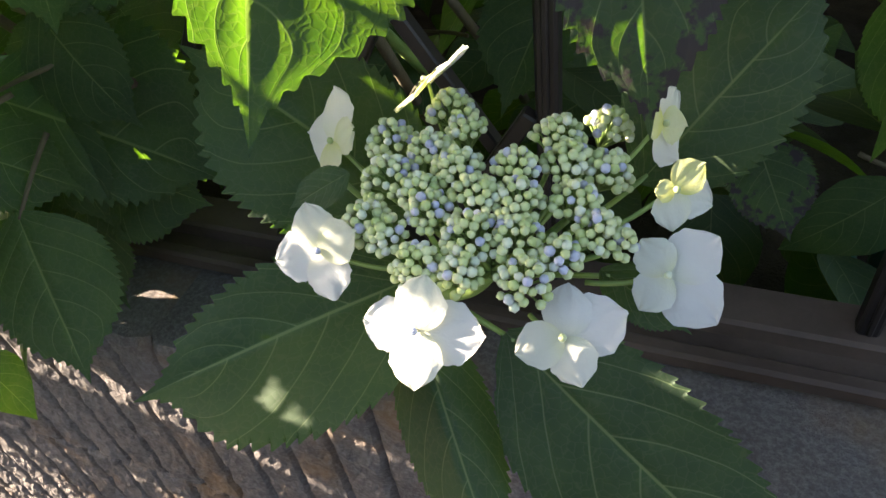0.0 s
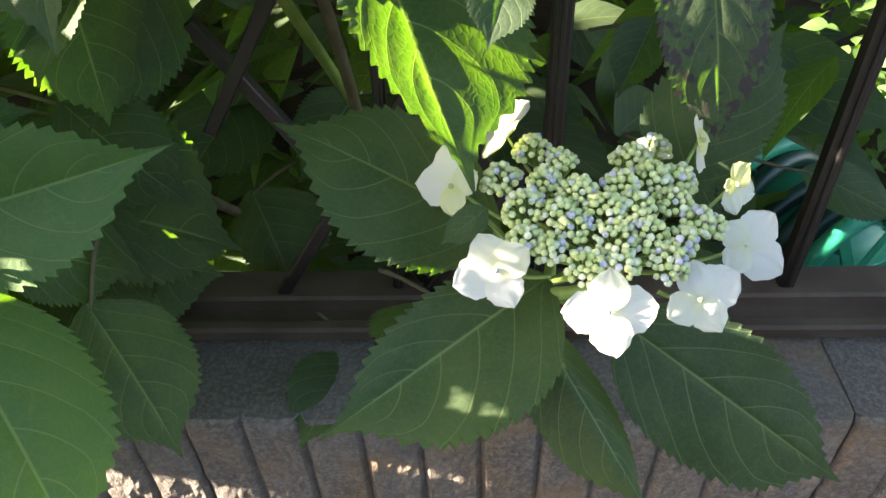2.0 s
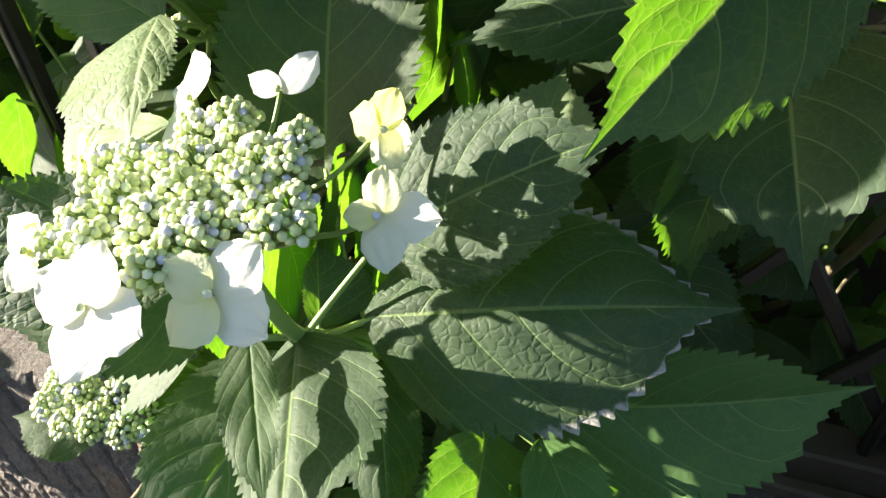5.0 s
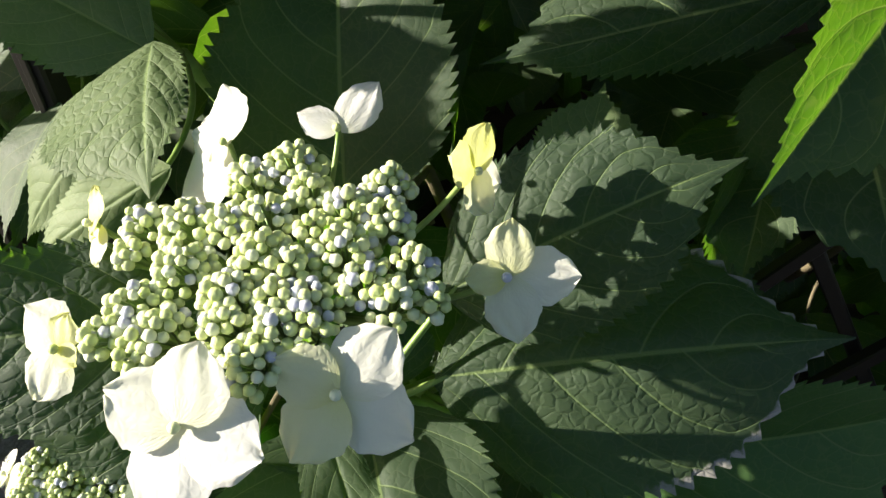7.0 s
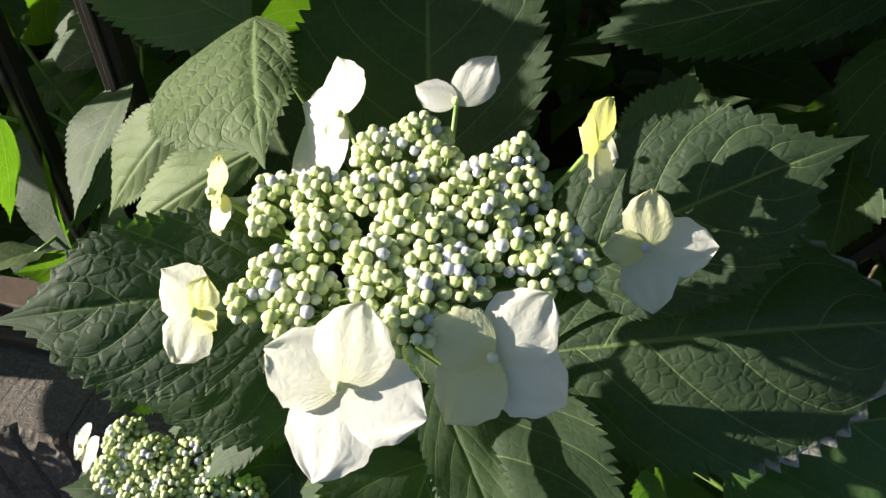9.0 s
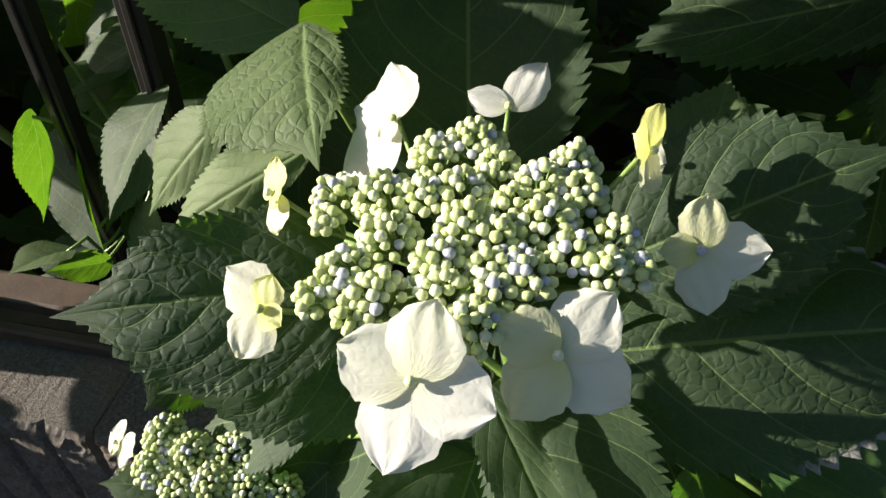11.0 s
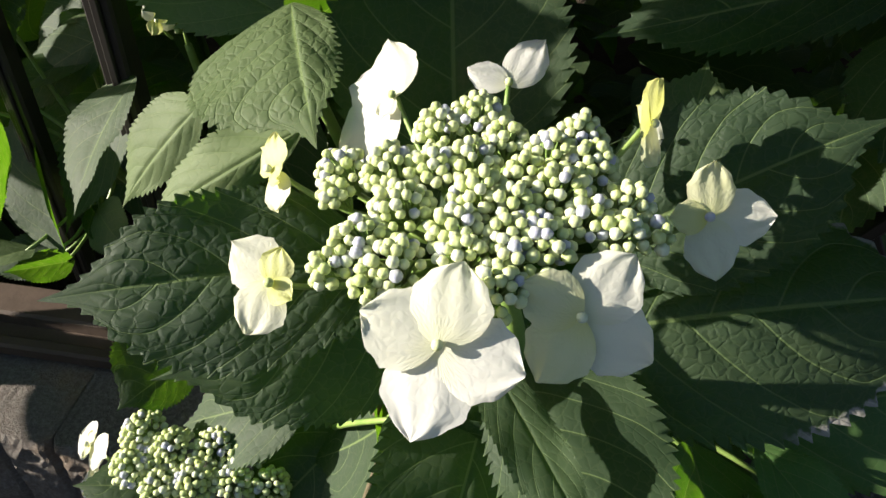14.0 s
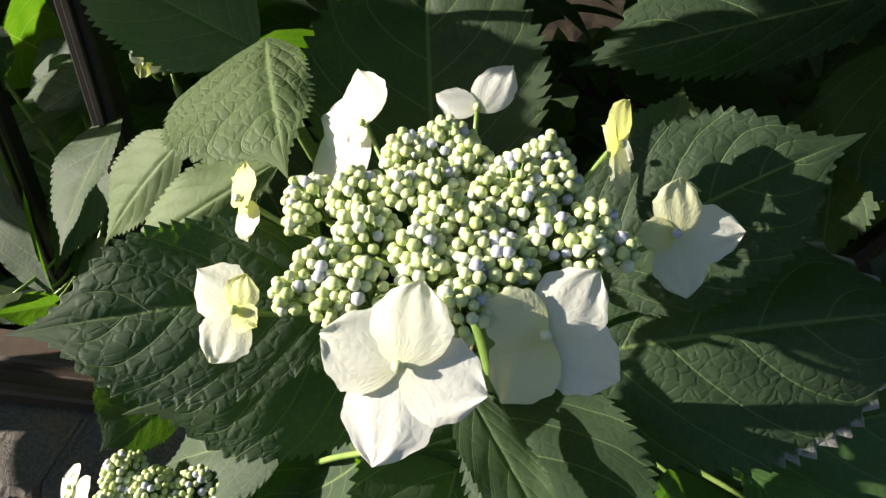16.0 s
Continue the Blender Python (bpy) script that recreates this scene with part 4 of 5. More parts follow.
leaf(shoot_h, (-0.3583, 0.1459, 0.6841), (-0.3037, 0.1572, 0.6545), (-0.3363, 0.1631, 0.6833), (-0.3373, 0.1193, 0.6533), arch=0.05)
leaf(shoot_h, (-0.2243, 0.1396, 0.5995), (-0.2529, 0.0722, 0.5970), (-0.2679, 0.1075, 0.6063), (-0.2126, 0.1130, 0.5966), arch=0.08)
leaf(shoot_h, (-0.1686, 0.1263, 0.6658), (-0.1681, 0.0744, 0.6649), (-0.2086, 0.1037, 0.6642), (-0.1474, 0.1043, 0.6681), arch=0.08)
leaf(shoot_k, (-0.3169, 0.2712, 0.6353), (-0.2815, 0.2166, 0.5771), (-0.3282, 0.2436, 0.6054), (-0.2602, 0.2705, 0.6017), arch=0.05)
leaf(shoot_k, (-0.2079, 0.2615, 0.5700), (-0.2788, 0.2055, 0.5520), (-0.2559, 0.2477, 0.5750), (-0.2189, 0.2094, 0.5471), arch=0.05)
leaf(shoot_k, (-0.2414, 0.3375, 0.6782), (-0.2800, 0.2706, 0.6393), (-0.2817, 0.3090, 0.6793), (-0.2303, 0.2840, 0.6307), arch=0.05)
leaf(shoot_k, (-0.3228, 0.3498, 0.6851), (-0.3727, 0.2760, 0.6332), (-0.3756, 0.3058, 0.6797), (-0.3193, 0.2963, 0.6359), arch=0.05)
leaf(shoot_k, (-0.2299, 0.2531, 0.6528), (-0.1804, 0.1780, 0.6130), (-0.2208, 0.2046, 0.6307), (-0.1745, 0.2146, 0.6499), arch=0.05)
leaf(shoot_k, (-0.1299, 0.3340, 0.7404), (-0.1598, 0.2599, 0.6648), (-0.1811, 0.2999, 0.7091), (-0.1173, 0.2864, 0.6953), arch=0.05)
leaf(shoot_k, (0.0357, 0.3056, 0.7338), (0.0465, 0.2559, 0.6764), (0.0285, 0.2889, 0.6965), (0.0671, 0.2790, 0.7098), arch=0.05)
leaf(shoot_k, (0.0740, 0.2554, 0.6579), (0.1474, 0.2394, 0.6249), (0.1074, 0.2625, 0.6570), (0.1082, 0.2385, 0.6262), arch=0.05)
leaf(shoot_k, (0.0913, 0.3114, 0.6778), (0.0965, 0.2898, 0.6482), (0.0837, 0.3059, 0.6624), (0.1070, 0.2966, 0.6676), arch=0.05)
leaf(shoot_k, (-0.0405, 0.2678, 0.7632), (-0.0640, 0.2335, 0.7274), (-0.0696, 0.2493, 0.7533), (-0.0407, 0.2358, 0.7458), arch=0.05)
leaf(shoot_n, (-0.6916, 0.2248, 0.8088), (-0.7664, 0.2182, 0.7562), (-0.7560, 0.2424, 0.7803), (-0.7017, 0.2153, 0.7811), arch=0.06, pale=0.0)
leaf(shoot_n, (-0.6557, 0.1896, 0.7980), (-0.7033, 0.1517, 0.7201), (-0.7128, 0.1749, 0.7468), (-0.6614, 0.1619, 0.7638), arch=0.04, pale=0.0)
leaf(shoot_n, (-0.7338, 0.1976, 0.8491), (-0.7152, 0.1847, 0.8192), (-0.7266, 0.1829, 0.8346), (-0.7106, 0.1971, 0.8359), arch=0.05, pale=0.0)
leaf(shoot_n, (-0.6961, 0.1405, 0.7190), (-0.7384, 0.2180, 0.7867), (-0.7382, 0.1652, 0.7348), (-0.7057, 0.1605, 0.7502), arch=0.05, pale=0.0)
leaf(shoot_n, (-0.6973, 0.1452, 0.7082), (-0.7194, 0.1177, 0.7198), (-0.7084, 0.1333, 0.7237), (-0.7058, 0.1212, 0.7100), arch=0.05, pale=0.0)
leaf(shoot_n, (-0.6936, 0.1687, 0.7294), (-0.6705, 0.1540, 0.7107), (-0.6834, 0.1496, 0.7170), (-0.6728, 0.1663, 0.7255), arch=0.05, pale=0.0)
leaf(shoot_n, (-0.7612, 0.2231, 0.7663), (-0.7430, 0.1795, 0.7290), (-0.7571, 0.1869, 0.7541), (-0.7533, 0.2147, 0.7446), arch=0.05, pale=0.0)
leaf(shoot_n, (-0.7283, 0.2701, 0.8023), (-0.7748, 0.2647, 0.7578), (-0.7803, 0.2864, 0.7786), (-0.7314, 0.2555, 0.7792), arch=0.05, pale=0.0)
leaf(shoot_n, (-0.7179, 0.1660, 0.6909), (-0.7647, 0.1505, 0.6877), (-0.7528, 0.1709, 0.6947), (-0.7353, 0.1431, 0.6859), arch=0.05, pale=0.0)
leaf(shoot_n, (-0.7470, 0.1846, 0.7025), (-0.7855, 0.2217, 0.7317), (-0.7774, 0.1963, 0.7113), (-0.7601, 0.2050, 0.7207), arch=0.05, pale=0.0)
leaf(shoot_n, (-0.6940, 0.2581, 0.7857), (-0.7443, 0.2834, 0.7987), (-0.7313, 0.2712, 0.7830), (-0.7020, 0.2644, 0.8073), arch=0.05, pale=0.0)
leaf(shoot_n, (-0.7164, 0.2431, 0.7874), (-0.7345, 0.1830, 0.7846), (-0.7412, 0.2242, 0.7884), (-0.7053, 0.1981, 0.7915), arch=0.05)
leaf(shoot_n, (-0.6466, 0.1729, 0.8157), (-0.6655, 0.1198, 0.7663), (-0.6788, 0.1590, 0.7888), (-0.6440, 0.1391, 0.7950), arch=0.06)
leaf(shoot_n, (-0.6821, 0.1588, 0.7369), (-0.6600, 0.1446, 0.7209), (-0.6846, 0.1508, 0.7144), (-0.6508, 0.1459, 0.7473), arch=0.06, pale=0.6)
leaf(shoot_n, (-0.7350, 0.1715, 0.7910), (-0.7251, 0.1367, 0.7385), (-0.7279, 0.1342, 0.7760), (-0.7326, 0.1640, 0.7578), arch=0.05, pale=0.6)
leaf(shoot_n, (-0.7109, 0.1356, 0.7233), (-0.7288, 0.1032, 0.7291), (-0.7334, 0.1316, 0.7249), (-0.7093, 0.1088, 0.7307), arch=0.06, pale=0.5)
leaf(shoot_n, (-0.7173, 0.2539, 0.8082), (-0.7258, 0.2328, 0.8058), (-0.7263, 0.2479, 0.8093), (-0.7112, 0.2316, 0.8085), arch=0.06, pale=0.5)
leaf(shoot_q, (-0.5653, 0.0076, 0.7305), (-0.6084, -0.0007, 0.7364), (-0.5994, 0.0244, 0.7313), (-0.5796, -0.0123, 0.7281), arch=0.05)
leaf(shoot_q, (-0.5253, 0.0089, 0.7404), (-0.4977, 0.0249, 0.7543), (-0.5205, 0.0250, 0.7478), (-0.4988, 0.0102, 0.7463), arch=0.05)
leaf(shoot_q, (-0.5925, 0.0711, 0.7313), (-0.6106, 0.0373, 0.7323), (-0.6299, 0.0550, 0.7427), (-0.5973, 0.0375, 0.7249), arch=0.05)
leaf(shoot_q, (-0.5183, 0.0217, 0.7105), (-0.4835, 0.0168, 0.7022), (-0.4997, 0.0360, 0.7143), (-0.5057, 0.0084, 0.7016), arch=0.05)
leaf(shoot_m, (-0.5363, 0.1336, 0.7034), (-0.6088, 0.1063, 0.6764), (-0.5778, 0.1371, 0.7118), (-0.5527, 0.1083, 0.6734), arch=0.06)
leaf(shoot_m, (-0.3522, 0.1580, 0.7624), (-0.4041, 0.1347, 0.7087), (-0.3920, 0.1591, 0.7549), (-0.3539, 0.1382, 0.7270), arch=0.06)
leaf(shoot_m, (-0.5534, 0.1337, 0.6743), (-0.4889, 0.1128, 0.6089), (-0.5496, 0.1122, 0.6306), (-0.5055, 0.1385, 0.6657), arch=0.06)
leaf(shoot_m, (-0.3839, 0.1368, 0.6896), (-0.3517, 0.1069, 0.6046), (-0.4005, 0.1182, 0.6467), (-0.3414, 0.1315, 0.6645), arch=0.06)
leaf(shoot_m, (-0.3624, 0.1330, 0.7369), (-0.3240, 0.1064, 0.6779), (-0.3683, 0.1146, 0.7030), (-0.3258, 0.1301, 0.7236), arch=0.06)
leaf(shoot_m, (-0.4721, 0.1331, 0.7895), (-0.4139, 0.1121, 0.7405), (-0.4662, 0.1130, 0.7543), (-0.4315, 0.1364, 0.7855), arch=0.06)
leaf(shoot_m, (-0.3546, 0.1500, 0.7812), (-0.2937, 0.1272, 0.7305), (-0.3484, 0.1287, 0.7447), (-0.3122, 0.1531, 0.7771), arch=0.06)
leaf(shoot_m, (-0.4383, 0.1451, 0.6658), (-0.4703, 0.1254, 0.6052), (-0.4719, 0.1438, 0.6504), (-0.4303, 0.1306, 0.6328), arch=0.06)
leaf(shoot_m, (-0.5875, 0.1519, 0.6849), (-0.5773, 0.1179, 0.6128), (-0.6097, 0.1363, 0.6533), (-0.5572, 0.1404, 0.6588), arch=0.06)
leaf(shoot_m, (-0.3307, 0.1368, 0.7060), (-0.3816, 0.1153, 0.6506), (-0.3704, 0.1385, 0.6976), (-0.3317, 0.1179, 0.6701), arch=0.06)
leaf(shoot_m, (-0.5039, 0.1561, 0.6913), (-0.4935, 0.1354, 0.6221), (-0.5236, 0.1456, 0.6607), (-0.4759, 0.1500, 0.6666), arch=0.06)
leaf(shoot_m, (-0.5834, 0.1380, 0.7624), (-0.5446, 0.0986, 0.7047), (-0.5909, 0.1146, 0.7291), (-0.5448, 0.1299, 0.7496), arch=0.06)
leaf(shoot_m, (-0.5521, 0.1461, 0.6468), (-0.5097, 0.1203, 0.5616), (-0.5642, 0.1269, 0.6010), (-0.5061, 0.1446, 0.6245), arch=0.06)
leaf(shoot_m, (-0.4016, 0.1636, 0.6429), (-0.4419, 0.1405, 0.5620), (-0.4451, 0.1628, 0.6218), (-0.3903, 0.1459, 0.5993), arch=0.06)
leaf(shoot_m, (-0.4892, 0.1630, 0.7393), (-0.4290, 0.1388, 0.7001), (-0.4803, 0.1414, 0.7077), (-0.4500, 0.1653, 0.7395), arch=0.06)
leaf(shoot_m, (-0.4801, 0.1348, 0.7011), (-0.4203, 0.1162, 0.6690), (-0.4683, 0.1155, 0.6724), (-0.4440, 0.1392, 0.7041), arch=0.06)
leaf(shoot_m, (-0.4955, 0.0436, 0.7588), (-0.5379, -0.0089, 0.7311), (-0.5320, 0.0345, 0.7551), (-0.4929, 0.0107, 0.7403), arch=0.06)
leaf(shoot_m, (-0.4018, 0.0639, 0.7156), (-0.4751, 0.0511, 0.7057), (-0.4365, 0.0793, 0.7245), (-0.4258, 0.0383, 0.6988), arch=0.06)
leaf(shoot_m, (-0.4323, 0.0420, 0.7031), (-0.4371, -0.0491, 0.6622), (-0.4672, 0.0069, 0.6875), (-0.4013, 0.0042, 0.6859), arch=0.06)
leaf(shoot_m, (-0.4878, 0.0723, 0.7580), (-0.5140, 0.0217, 0.6959), (-0.5246, 0.0598, 0.7380), (-0.4720, 0.0444, 0.7284), arch=0.06)
leaf(shoot_m, (-0.4758, 0.0628, 0.7028), (-0.5123, -0.0185, 0.6654), (-0.5199, 0.0406, 0.6942), (-0.4609, 0.0200, 0.6814), arch=0.06)
leaf(shoot_m, (-0.4169, 0.0699, 0.7024), (-0.4793, 0.0319, 0.6806), (-0.4563, 0.0722, 0.7046), (-0.4274, 0.0372, 0.6828), arch=0.06)
leaf(shoot_m, (-0.4769, 0.0996, 0.7106), (-0.5509, 0.0875, 0.6667), (-0.5183, 0.1169, 0.7069), (-0.4947, 0.0726, 0.6792), arch=0.06)
leaf(shoot_m, (-0.4009, 0.0622, 0.7676), (-0.3522, 0.0092, 0.7098), (-0.4070, 0.0270, 0.7357), (-0.3558, 0.0550, 0.7532), arch=0.06)
leaf(shoot_m, (-0.4506, 0.0374, 0.7158), (-0.3704, 0.0143, 0.6649), (-0.4347, 0.0045, 0.6807), (-0.4023, 0.0518, 0.7102), arch=0.06)
# Eight leaves added under the larger ones to block sun from the left.
leaf(shoot_q, (-0.5297, 0.0360, 0.8150), (-0.4966, 0.0517, 0.7547), (-0.5274, 0.0628, 0.7902), (-0.5055, 0.0217, 0.7915), arch=0.06)
leaf(shoot_q, (-0.5011, 0.0380, 0.7884), (-0.4541, 0.0418, 0.7489), (-0.4945, 0.0338, 0.7575), (-0.4700, 0.0453, 0.7877), arch=0.06)
leaf(shoot_q, (-0.4726, 0.0573, 0.8084), (-0.5218, 0.0603, 0.7699), (-0.4959, 0.0779, 0.7991), (-0.4887, 0.0391, 0.7869), arch=0.06)
leaf(shoot_q, (-0.4728, 0.0367, 0.7780), (-0.5290, 0.0451, 0.7348), (-0.4982, 0.0620, 0.7688), (-0.4924, 0.0181, 0.7527), arch=0.06)
leaf(shoot_q, (-0.4928, 0.0549, 0.7859), (-0.5405, 0.0567, 0.7491), (-0.5156, 0.0743, 0.7768), (-0.5082, 0.0369, 0.7655), arch=0.06)
leaf(shoot_q, (-0.4811, -0.0019, 0.8155), (-0.4323, 0.0077, 0.7648), (-0.4786, 0.0040, 0.7792), (-0.4446, -0.0000, 0.8112), arch=0.06)
leaf(shoot_q, (-0.4809, 0.0041, 0.8086), (-0.5195, 0.0192, 0.7455), (-0.5001, 0.0335, 0.7912), (-0.4926, -0.0132, 0.7755), arch=0.06)
leaf(shoot_q, (-0.5176, 0.0268, 0.7763), (-0.5768, 0.0301, 0.7396), (-0.5447, 0.0497, 0.7690), (-0.5379, 0.0066, 0.7543), arch=0.06)
# Nineteen leaves added as a curtain against the sun, mostly hidden.
leaf(shoot_m, (-0.4604, 0.0022, 0.7200), (-0.4843, -0.0045, 0.6387), (-0.4746, 0.0280, 0.6865), (-0.4653, -0.0290, 0.6885), arch=0.06)
leaf(shoot_m, (-0.4643, 0.0505, 0.7200), (-0.4916, 0.0664, 0.6411), (-0.4772, 0.0850, 0.6948), (-0.4732, 0.0287, 0.6821), arch=0.06)
leaf(shoot_m, (-0.4619, 0.0917, 0.7200), (-0.4730, 0.0857, 0.6359), (-0.4711, 0.1178, 0.6850), (-0.4616, 0.0608, 0.6878), arch=0.06)
leaf(shoot_m, (-0.4635, 0.1462, 0.7200), (-0.4846, 0.1456, 0.6377), (-0.4760, 0.1746, 0.6879), (-0.4679, 0.1174, 0.6863), arch=0.06)
leaf(shoot_m, (-0.4563, -0.0081, 0.7850), (-0.4810, -0.0022, 0.7039), (-0.4694, 0.0228, 0.7556), (-0.4630, -0.0343, 0.7495), arch=0.06)
leaf(shoot_m, (-0.4596, 0.0452, 0.7950), (-0.4740, 0.0628, 0.7131), (-0.4673, 0.0804, 0.7686), (-0.4634, 0.0242, 0.7559), arch=0.06)
leaf(shoot_m, (-0.4639, 0.0813, 0.7950), (-0.4637, 0.0661, 0.7114), (-0.4698, 0.1030, 0.7565), (-0.4579, 0.0474, 0.7666), arch=0.06)
leaf(shoot_m, (-0.4829, 0.1417, 0.7950), (-0.4978, 0.1565, 0.7126), (-0.4912, 0.1759, 0.7675), (-0.4866, 0.1193, 0.7566), arch=0.06)
leaf(shoot_m, (-0.4883, 0.1875, 0.7950), (-0.5107, 0.1706, 0.7148), (-0.5030, 0.2087, 0.7586), (-0.4915, 0.1527, 0.7672), arch=0.06)
leaf(shoot_m, (-0.4752, 0.0518, 0.8450), (-0.4861, 0.0716, 0.7631), (-0.4813, 0.0877, 0.8192), (-0.4779, 0.0317, 0.8052), arch=0.06)
leaf(shoot_m, (-0.4666, 0.0901, 0.8500), (-0.4853, 0.0923, 0.7671), (-0.4778, 0.1196, 0.8185), (-0.4703, 0.0624, 0.8152), arch=0.06)
leaf(shoot_m, (-0.4755, 0.1493, 0.8500), (-0.4883, 0.1286, 0.7686), (-0.4869, 0.1686, 0.8114), (-0.4743, 0.1135, 0.8235), arch=0.06)
leaf(shoot_m, (-0.4852, 0.1970, 0.8500), (-0.5022, 0.2101, 0.7678), (-0.4945, 0.2306, 0.8222), (-0.4895, 0.1739, 0.8121), arch=0.06)
leaf(shoot_m, (-0.4900, -0.0300, 0.7850), (-0.4825, -0.0337, 0.7105), (-0.4915, -0.0059, 0.7535), (-0.4826, -0.0570, 0.7569), arch=0.06)
leaf(shoot_m, (-0.4900, 0.0100, 0.8000), (-0.4825, 0.0063, 0.7255), (-0.4915, 0.0341, 0.7685), (-0.4826, -0.0170, 0.7719), arch=0.06)
leaf(shoot_m, (-0.5000, -0.0600, 0.7800), (-0.4925, -0.0637, 0.7055), (-0.5015, -0.0359, 0.7485), (-0.4926, -0.0870, 0.7519), arch=0.06)
leaf(shoot_m, (-0.5000, 0.1800, 0.9350), (-0.4917, 0.1961, 0.8520), (-0.4992, 0.2158, 0.9072), (-0.4942, 0.1571, 0.8963), arch=0.06)
leaf(shoot_m, (-0.5000, 0.2200, 0.9350), (-0.4916, 0.2243, 0.8505), (-0.5007, 0.2514, 0.9023), (-0.4925, 0.1920, 0.9001), arch=0.06)
leaf(shoot_m, (-0.3636, -0.0042, 0.7155), (-0.3720, 0.0000, 0.8000), (-0.3738, 0.0278, 0.7642), (-0.3635, -0.0312, 0.7682), arch=0.06)
# Three out-of-view leaves, added to shade the hanging leaves further right.
leaf(shoot_g, (-0.6200, 0.0580, 1.0000), (-0.6130, 0.0545, 0.9304), (-0.6210, 0.0782, 0.9707), (-0.6134, 0.0350, 0.9736), arch=0.06)
leaf(shoot_g, (-0.6220, 0.0800, 1.0190), (-0.6120, 0.0740, 0.9740), (-0.6200, 0.1030, 1.0040), (-0.6150, 0.0500, 1.0000), arch=0.06)
leaf(shoot_g, (-0.6240, 0.0900, 0.9950), (-0.6170, 0.0860, 0.9304), (-0.6250, 0.1082, 0.9657), (-0.6170, 0.0700, 0.9686), arch=0.06)
# Nine more leaves added along sun rays to remove stray sun patches.
leaf(shoot_m, (-0.3610, -0.0400, 0.7450), (-0.3660, -0.0300, 0.8080), (-0.3640, -0.0620, 0.7780), (-0.3630, -0.0130, 0.7800), arch=0.06)
leaf(shoot_m, (-0.3615, -0.0152, 0.7174), (-0.3680, -0.0120, 0.7820), (-0.3706, 0.0162, 0.7542), (-0.3603, -0.0428, 0.7581), arch=0.06)
leaf(shoot_m, (-0.4750, 0.0500, 0.8660), (-0.4750, 0.0540, 0.7861), (-0.4779, 0.0734, 0.8351), (-0.4721, 0.0298, 0.8330), arch=0.06)
leaf(shoot_m, (-0.4729, 0.1150, 0.8300), (-0.4692, 0.1087, 0.7453), (-0.4767, 0.1419, 0.7937), (-0.4662, 0.0830, 0.7986), arch=0.06)
leaf(shoot_m, (-0.4635, 0.2350, 0.8300), (-0.4646, 0.2488, 0.7461), (-0.4666, 0.2700, 0.8013), (-0.4612, 0.2110, 0.7916), arch=0.06)
leaf(shoot_m, (-0.4878, 0.2750, 0.8500), (-0.4755, 0.2846, 0.7664), (-0.4863, 0.3085, 0.8195), (-0.4794, 0.2492, 0.8137), arch=0.06)
leaf(shoot_m, (-0.4755, 0.2350, 0.8900), (-0.4774, 0.2229, 0.8059), (-0.4821, 0.2593, 0.8523), (-0.4704, 0.2010, 0.8604), arch=0.06)
leaf(shoot_m, (-0.4692, 0.2750, 0.9100), (-0.4738, 0.2805, 0.8253), (-0.4747, 0.3069, 0.8783), (-0.4673, 0.2475, 0.8740), arch=0.06)
leaf(shoot_m, (-0.4947, 0.3100, 0.8800), (-0.5085, 0.2982, 0.7970), (-0.5058, 0.3346, 0.8435), (-0.4947, 0.2760, 0.8500), arch=0.06)
leaf(shoot_k, (-0.0163, 0.2351, 0.6857), (0.0073, 0.2037, 0.6499), (-0.0251, 0.2191, 0.6642), (0.0144, 0.2235, 0.6748), arch=0.06, spots=1.0)
floret(head_b, (-0.4091, 0.0084, 0.8942), (0.02, -0.77, 0.63), [(0.0161, 0.0014, 0.0013), (0.0042, -0.0091, -0.0113), (-0.0091, -0.0010, -0.0010), (-0.0004, 0.0082, 0.0100)], tint=0.4, wide=0.38)
floret(head_b, (-0.4213, 0.0401, 0.8982), (0.83, -0.37, 0.42), [(0.0011, 0.0107, 0.0074), (0.0056, -0.0009, -0.0120), (-0.0067, -0.0060, 0.0080), (0.0076, 0.0074, -0.0085)], tint=1.0)
floret(head_b, (-0.4900, 0.0470, 0.8940), (-0.50, -0.54, 0.68), [(-0.0037, 0.0144, 0.0088), (-0.0171, -0.0057, -0.0172), (-0.0036, -0.0032, -0.0052), (-0.0160, 0.0100, -0.0037)], tint=0.05)
floret(head_b, (-0.4590, 0.0500, 0.9000), (0.06, -0.65, 0.76), [(0.0085, 0.0116, 0.0093), (-0.0118, 0.0021, 0.0027)], tint=0.0, wide=0.32)
floret(head_b, (-0.5172, 0.0192, 0.8845), (-0.60, -0.53, 0.60), [(0.0000, 0.0074, 0.0066), (0.0017, -0.0090, -0.0064), (-0.0062, 0.0082, 0.0010), (0.0043, -0.0047, 0.0002)], tint=2.2)
floret(head_b, (-0.5057, -0.0179, 0.8808), (-0.06, -0.70, 0.71), [(-0.0115, 0.0065, 0.0053), (0.0015, 0.0059, 0.0059), (-0.0046, -0.0087, -0.0090), (0.0057, -0.0026, -0.0021)], tint=0.9)
floret(head_b, (-0.4645, -0.0386, 0.8914), (-0.10, -0.65, 0.75), [(-0.0160, 0.0045, 0.0018), (0.0032, 0.0122, 0.0108), (-0.0034, -0.0141, -0.0125), (0.0169, -0.0037, -0.0011)], tint=0.05, wide=0.46)
floret(head_b, (-0.4375, -0.0266, 0.8919), (-0.01, -0.72, 0.69), [(0.0094, 0.0095, 0.0100), (-0.0128, 0.0037, 0.0038), (-0.0074, -0.0096, -0.0100), (0.0153, -0.0052, -0.0053)], tint=0.35, wide=0.43)
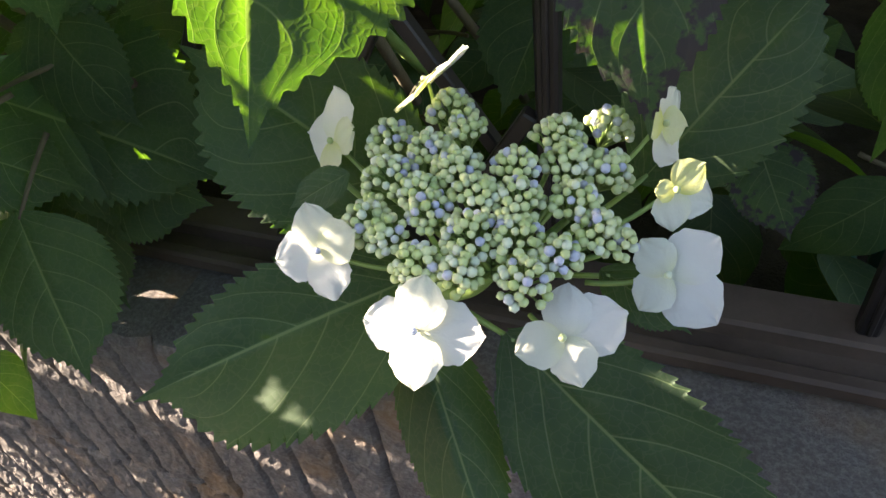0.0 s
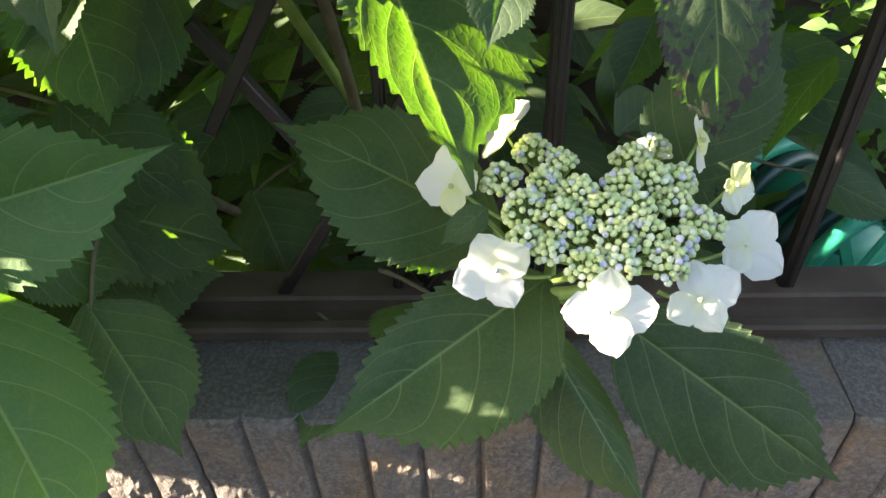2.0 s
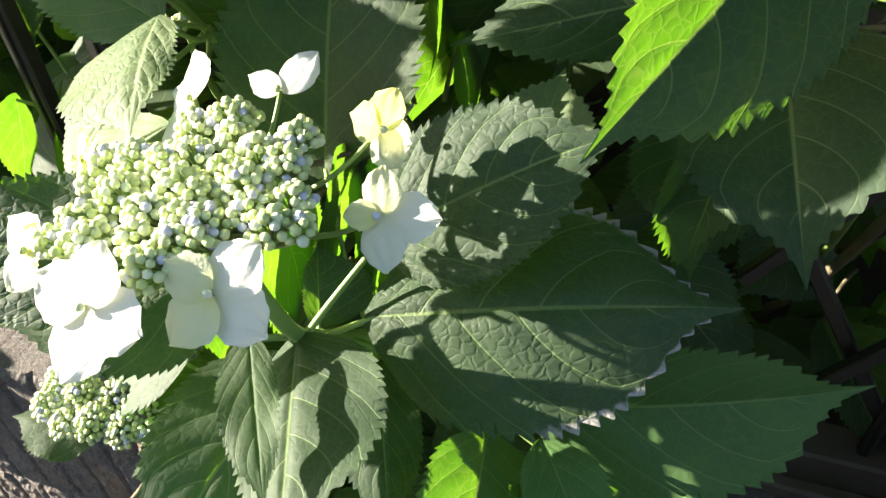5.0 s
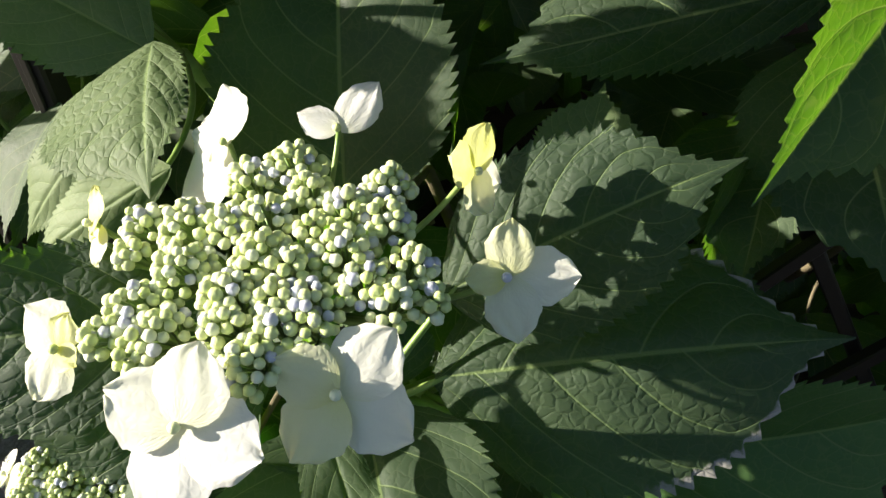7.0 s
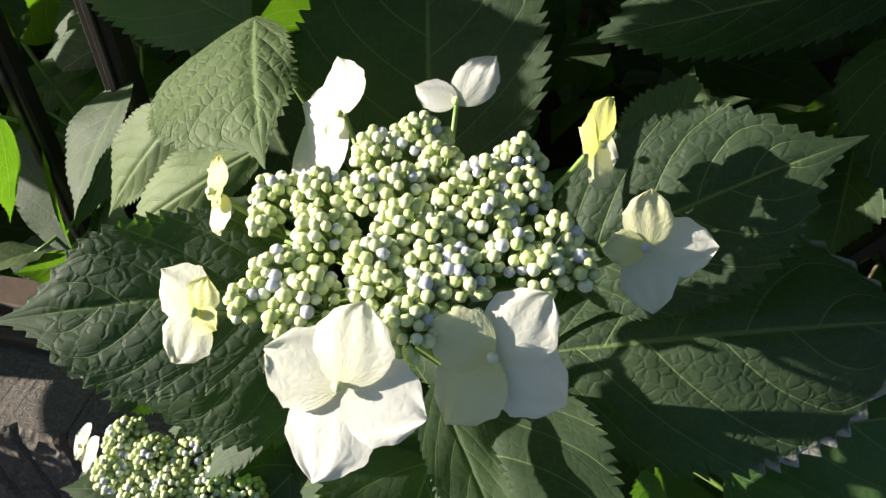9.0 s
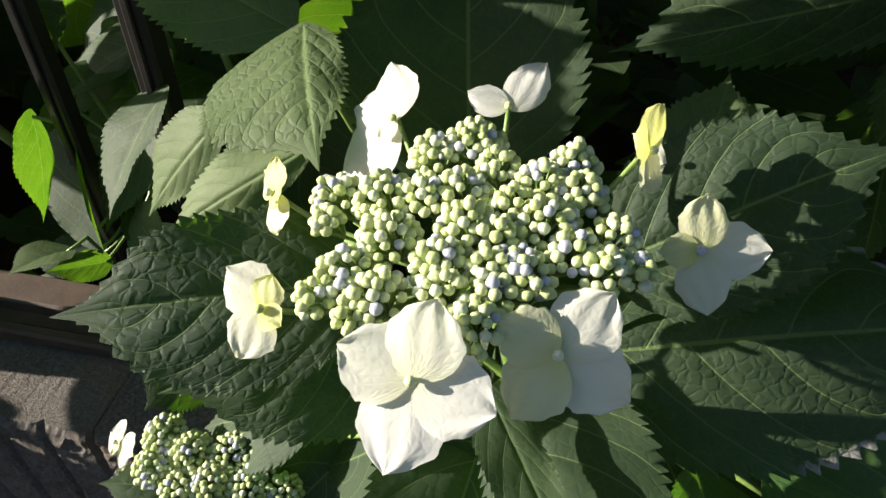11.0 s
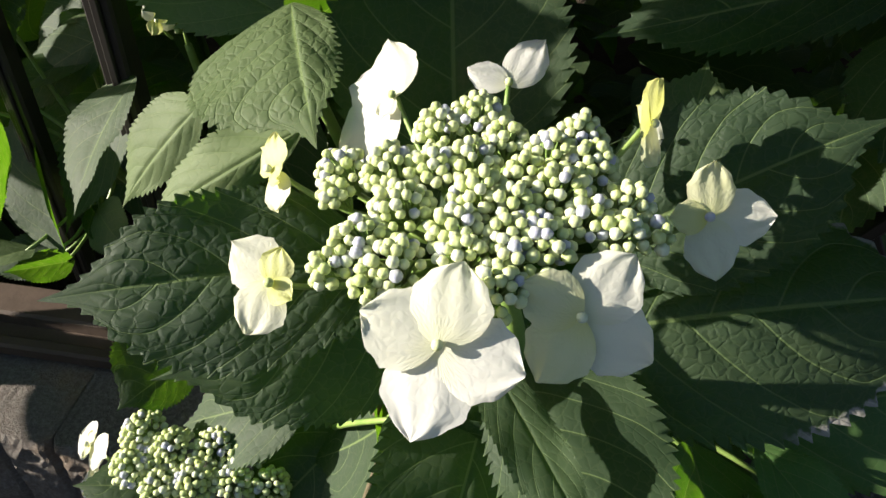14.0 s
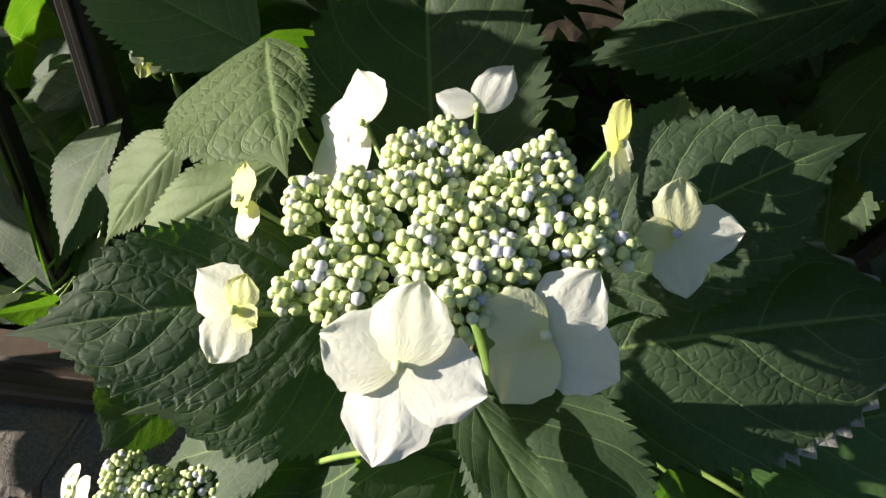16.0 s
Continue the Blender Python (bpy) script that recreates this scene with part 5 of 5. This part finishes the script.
floret(head_a, (-0.1048, 0.0205, 0.7645), (0.00, -0.72, 0.70), [(-0.0164, 0.0002, 0.0003), (0.0014, 0.0111, 0.0115), (0.0191, 0.0014, 0.0014), (0.0028, -0.0111, -0.0114)], tint=0.1)
floret(head_a, (-0.0671, 0.0352, 0.7560), (-0.07, -0.72, 0.69), [(-0.0015, 0.0105, 0.0109), (0.0156, 0.0062, 0.0080), (0.0076, -0.0088, -0.0085), (-0.0124, -0.0043, -0.0056)], tint=0.1)
floret(head_a, (-0.0431, 0.0627, 0.7591), (0.02, -0.75, 0.66), [(-0.0090, 0.0059, 0.0069), (0.0122, 0.0087, 0.0095), (0.0156, -0.0078, -0.0093), (-0.0065, -0.0077, -0.0086)], tint=0.1)
floret(head_a, (-0.0454, 0.0824, 0.7745), (0.45, -0.70, 0.56), [(0.0067, 0.0081, 0.0048), (0.0121, 0.0027, -0.0063), (0.0016, -0.0071, -0.0102), (-0.0057, -0.0033, 0.0004)], tint=0.7)
floret(head_a, (-0.1440, 0.0404, 0.7671), (-0.02, -0.75, 0.66), [(-0.0066, 0.0094, 0.0104), (0.0125, 0.0053, 0.0064), (0.0069, -0.0096, -0.0107), (-0.0165, -0.0038, -0.0047)], tint=0.15)
floret(head_a, (-0.0531, 0.1103, 0.7776), (0.87, -0.33, 0.37), [(0.0033, 0.0136, 0.0046), (0.0079, 0.0029, -0.0160), (-0.0055, -0.0080, 0.0058), (0.0062, 0.0089, -0.0067)], tint=0.5)
floret(head_a, (-0.1383, 0.1216, 0.7773), (-0.71, 0.03, 0.71), [(0.0052, 0.0226, 0.0043), (-0.0085, -0.0109, -0.0080), (-0.0063, 0.0177, -0.0070), (0.0052, -0.0121, 0.0057)], tint=0.5)
floret(head_a, (-0.1610, 0.0872, 0.7722), (-0.44, -0.72, 0.54), [(-0.0174, 0.0077, -0.0041), (-0.0031, 0.0125, 0.0142), (0.0113, -0.0015, 0.0074), (0.0008, -0.0080, -0.0100)], tint=0.3)
floret(head_c, (-0.6205, 0.0263, 0.7207), (-0.64, -0.36, 0.68), [(-0.0136, 0.0091, -0.0079), (-0.0013, 0.0058, 0.0019), (0.0121, -0.0088, 0.0066), (0.0004, -0.0054, -0.0025)], tint=0.3)
floret(head_c, (-0.6132, 0.0127, 0.7159), (-0.64, -0.33, 0.69), [(-0.0118, 0.0043, -0.0089), (-0.0036, 0.0063, -0.0003), (0.0083, -0.0053, 0.0052), (-0.0005, -0.0055, -0.0031)], tint=0.3)
floret(head_c, (-0.4998, -0.0089, 0.7273), (0.15, -0.59, 0.79), [(-0.0127, -0.0010, 0.0016), (-0.0021, 0.0093, 0.0073), (0.0121, 0.0041, 0.0008), (0.0017, -0.0077, -0.0060)], tint=0.3)
floret(head_d, (-0.6638, 0.2345, 0.8161), (0.33, -0.90, 0.28), [(-0.0065, 0.0001, 0.0079), (0.0053, 0.0037, 0.0055), (0.0091, 0.0025, -0.0026), (-0.0029, -0.0034, -0.0075)], tint=0.8)
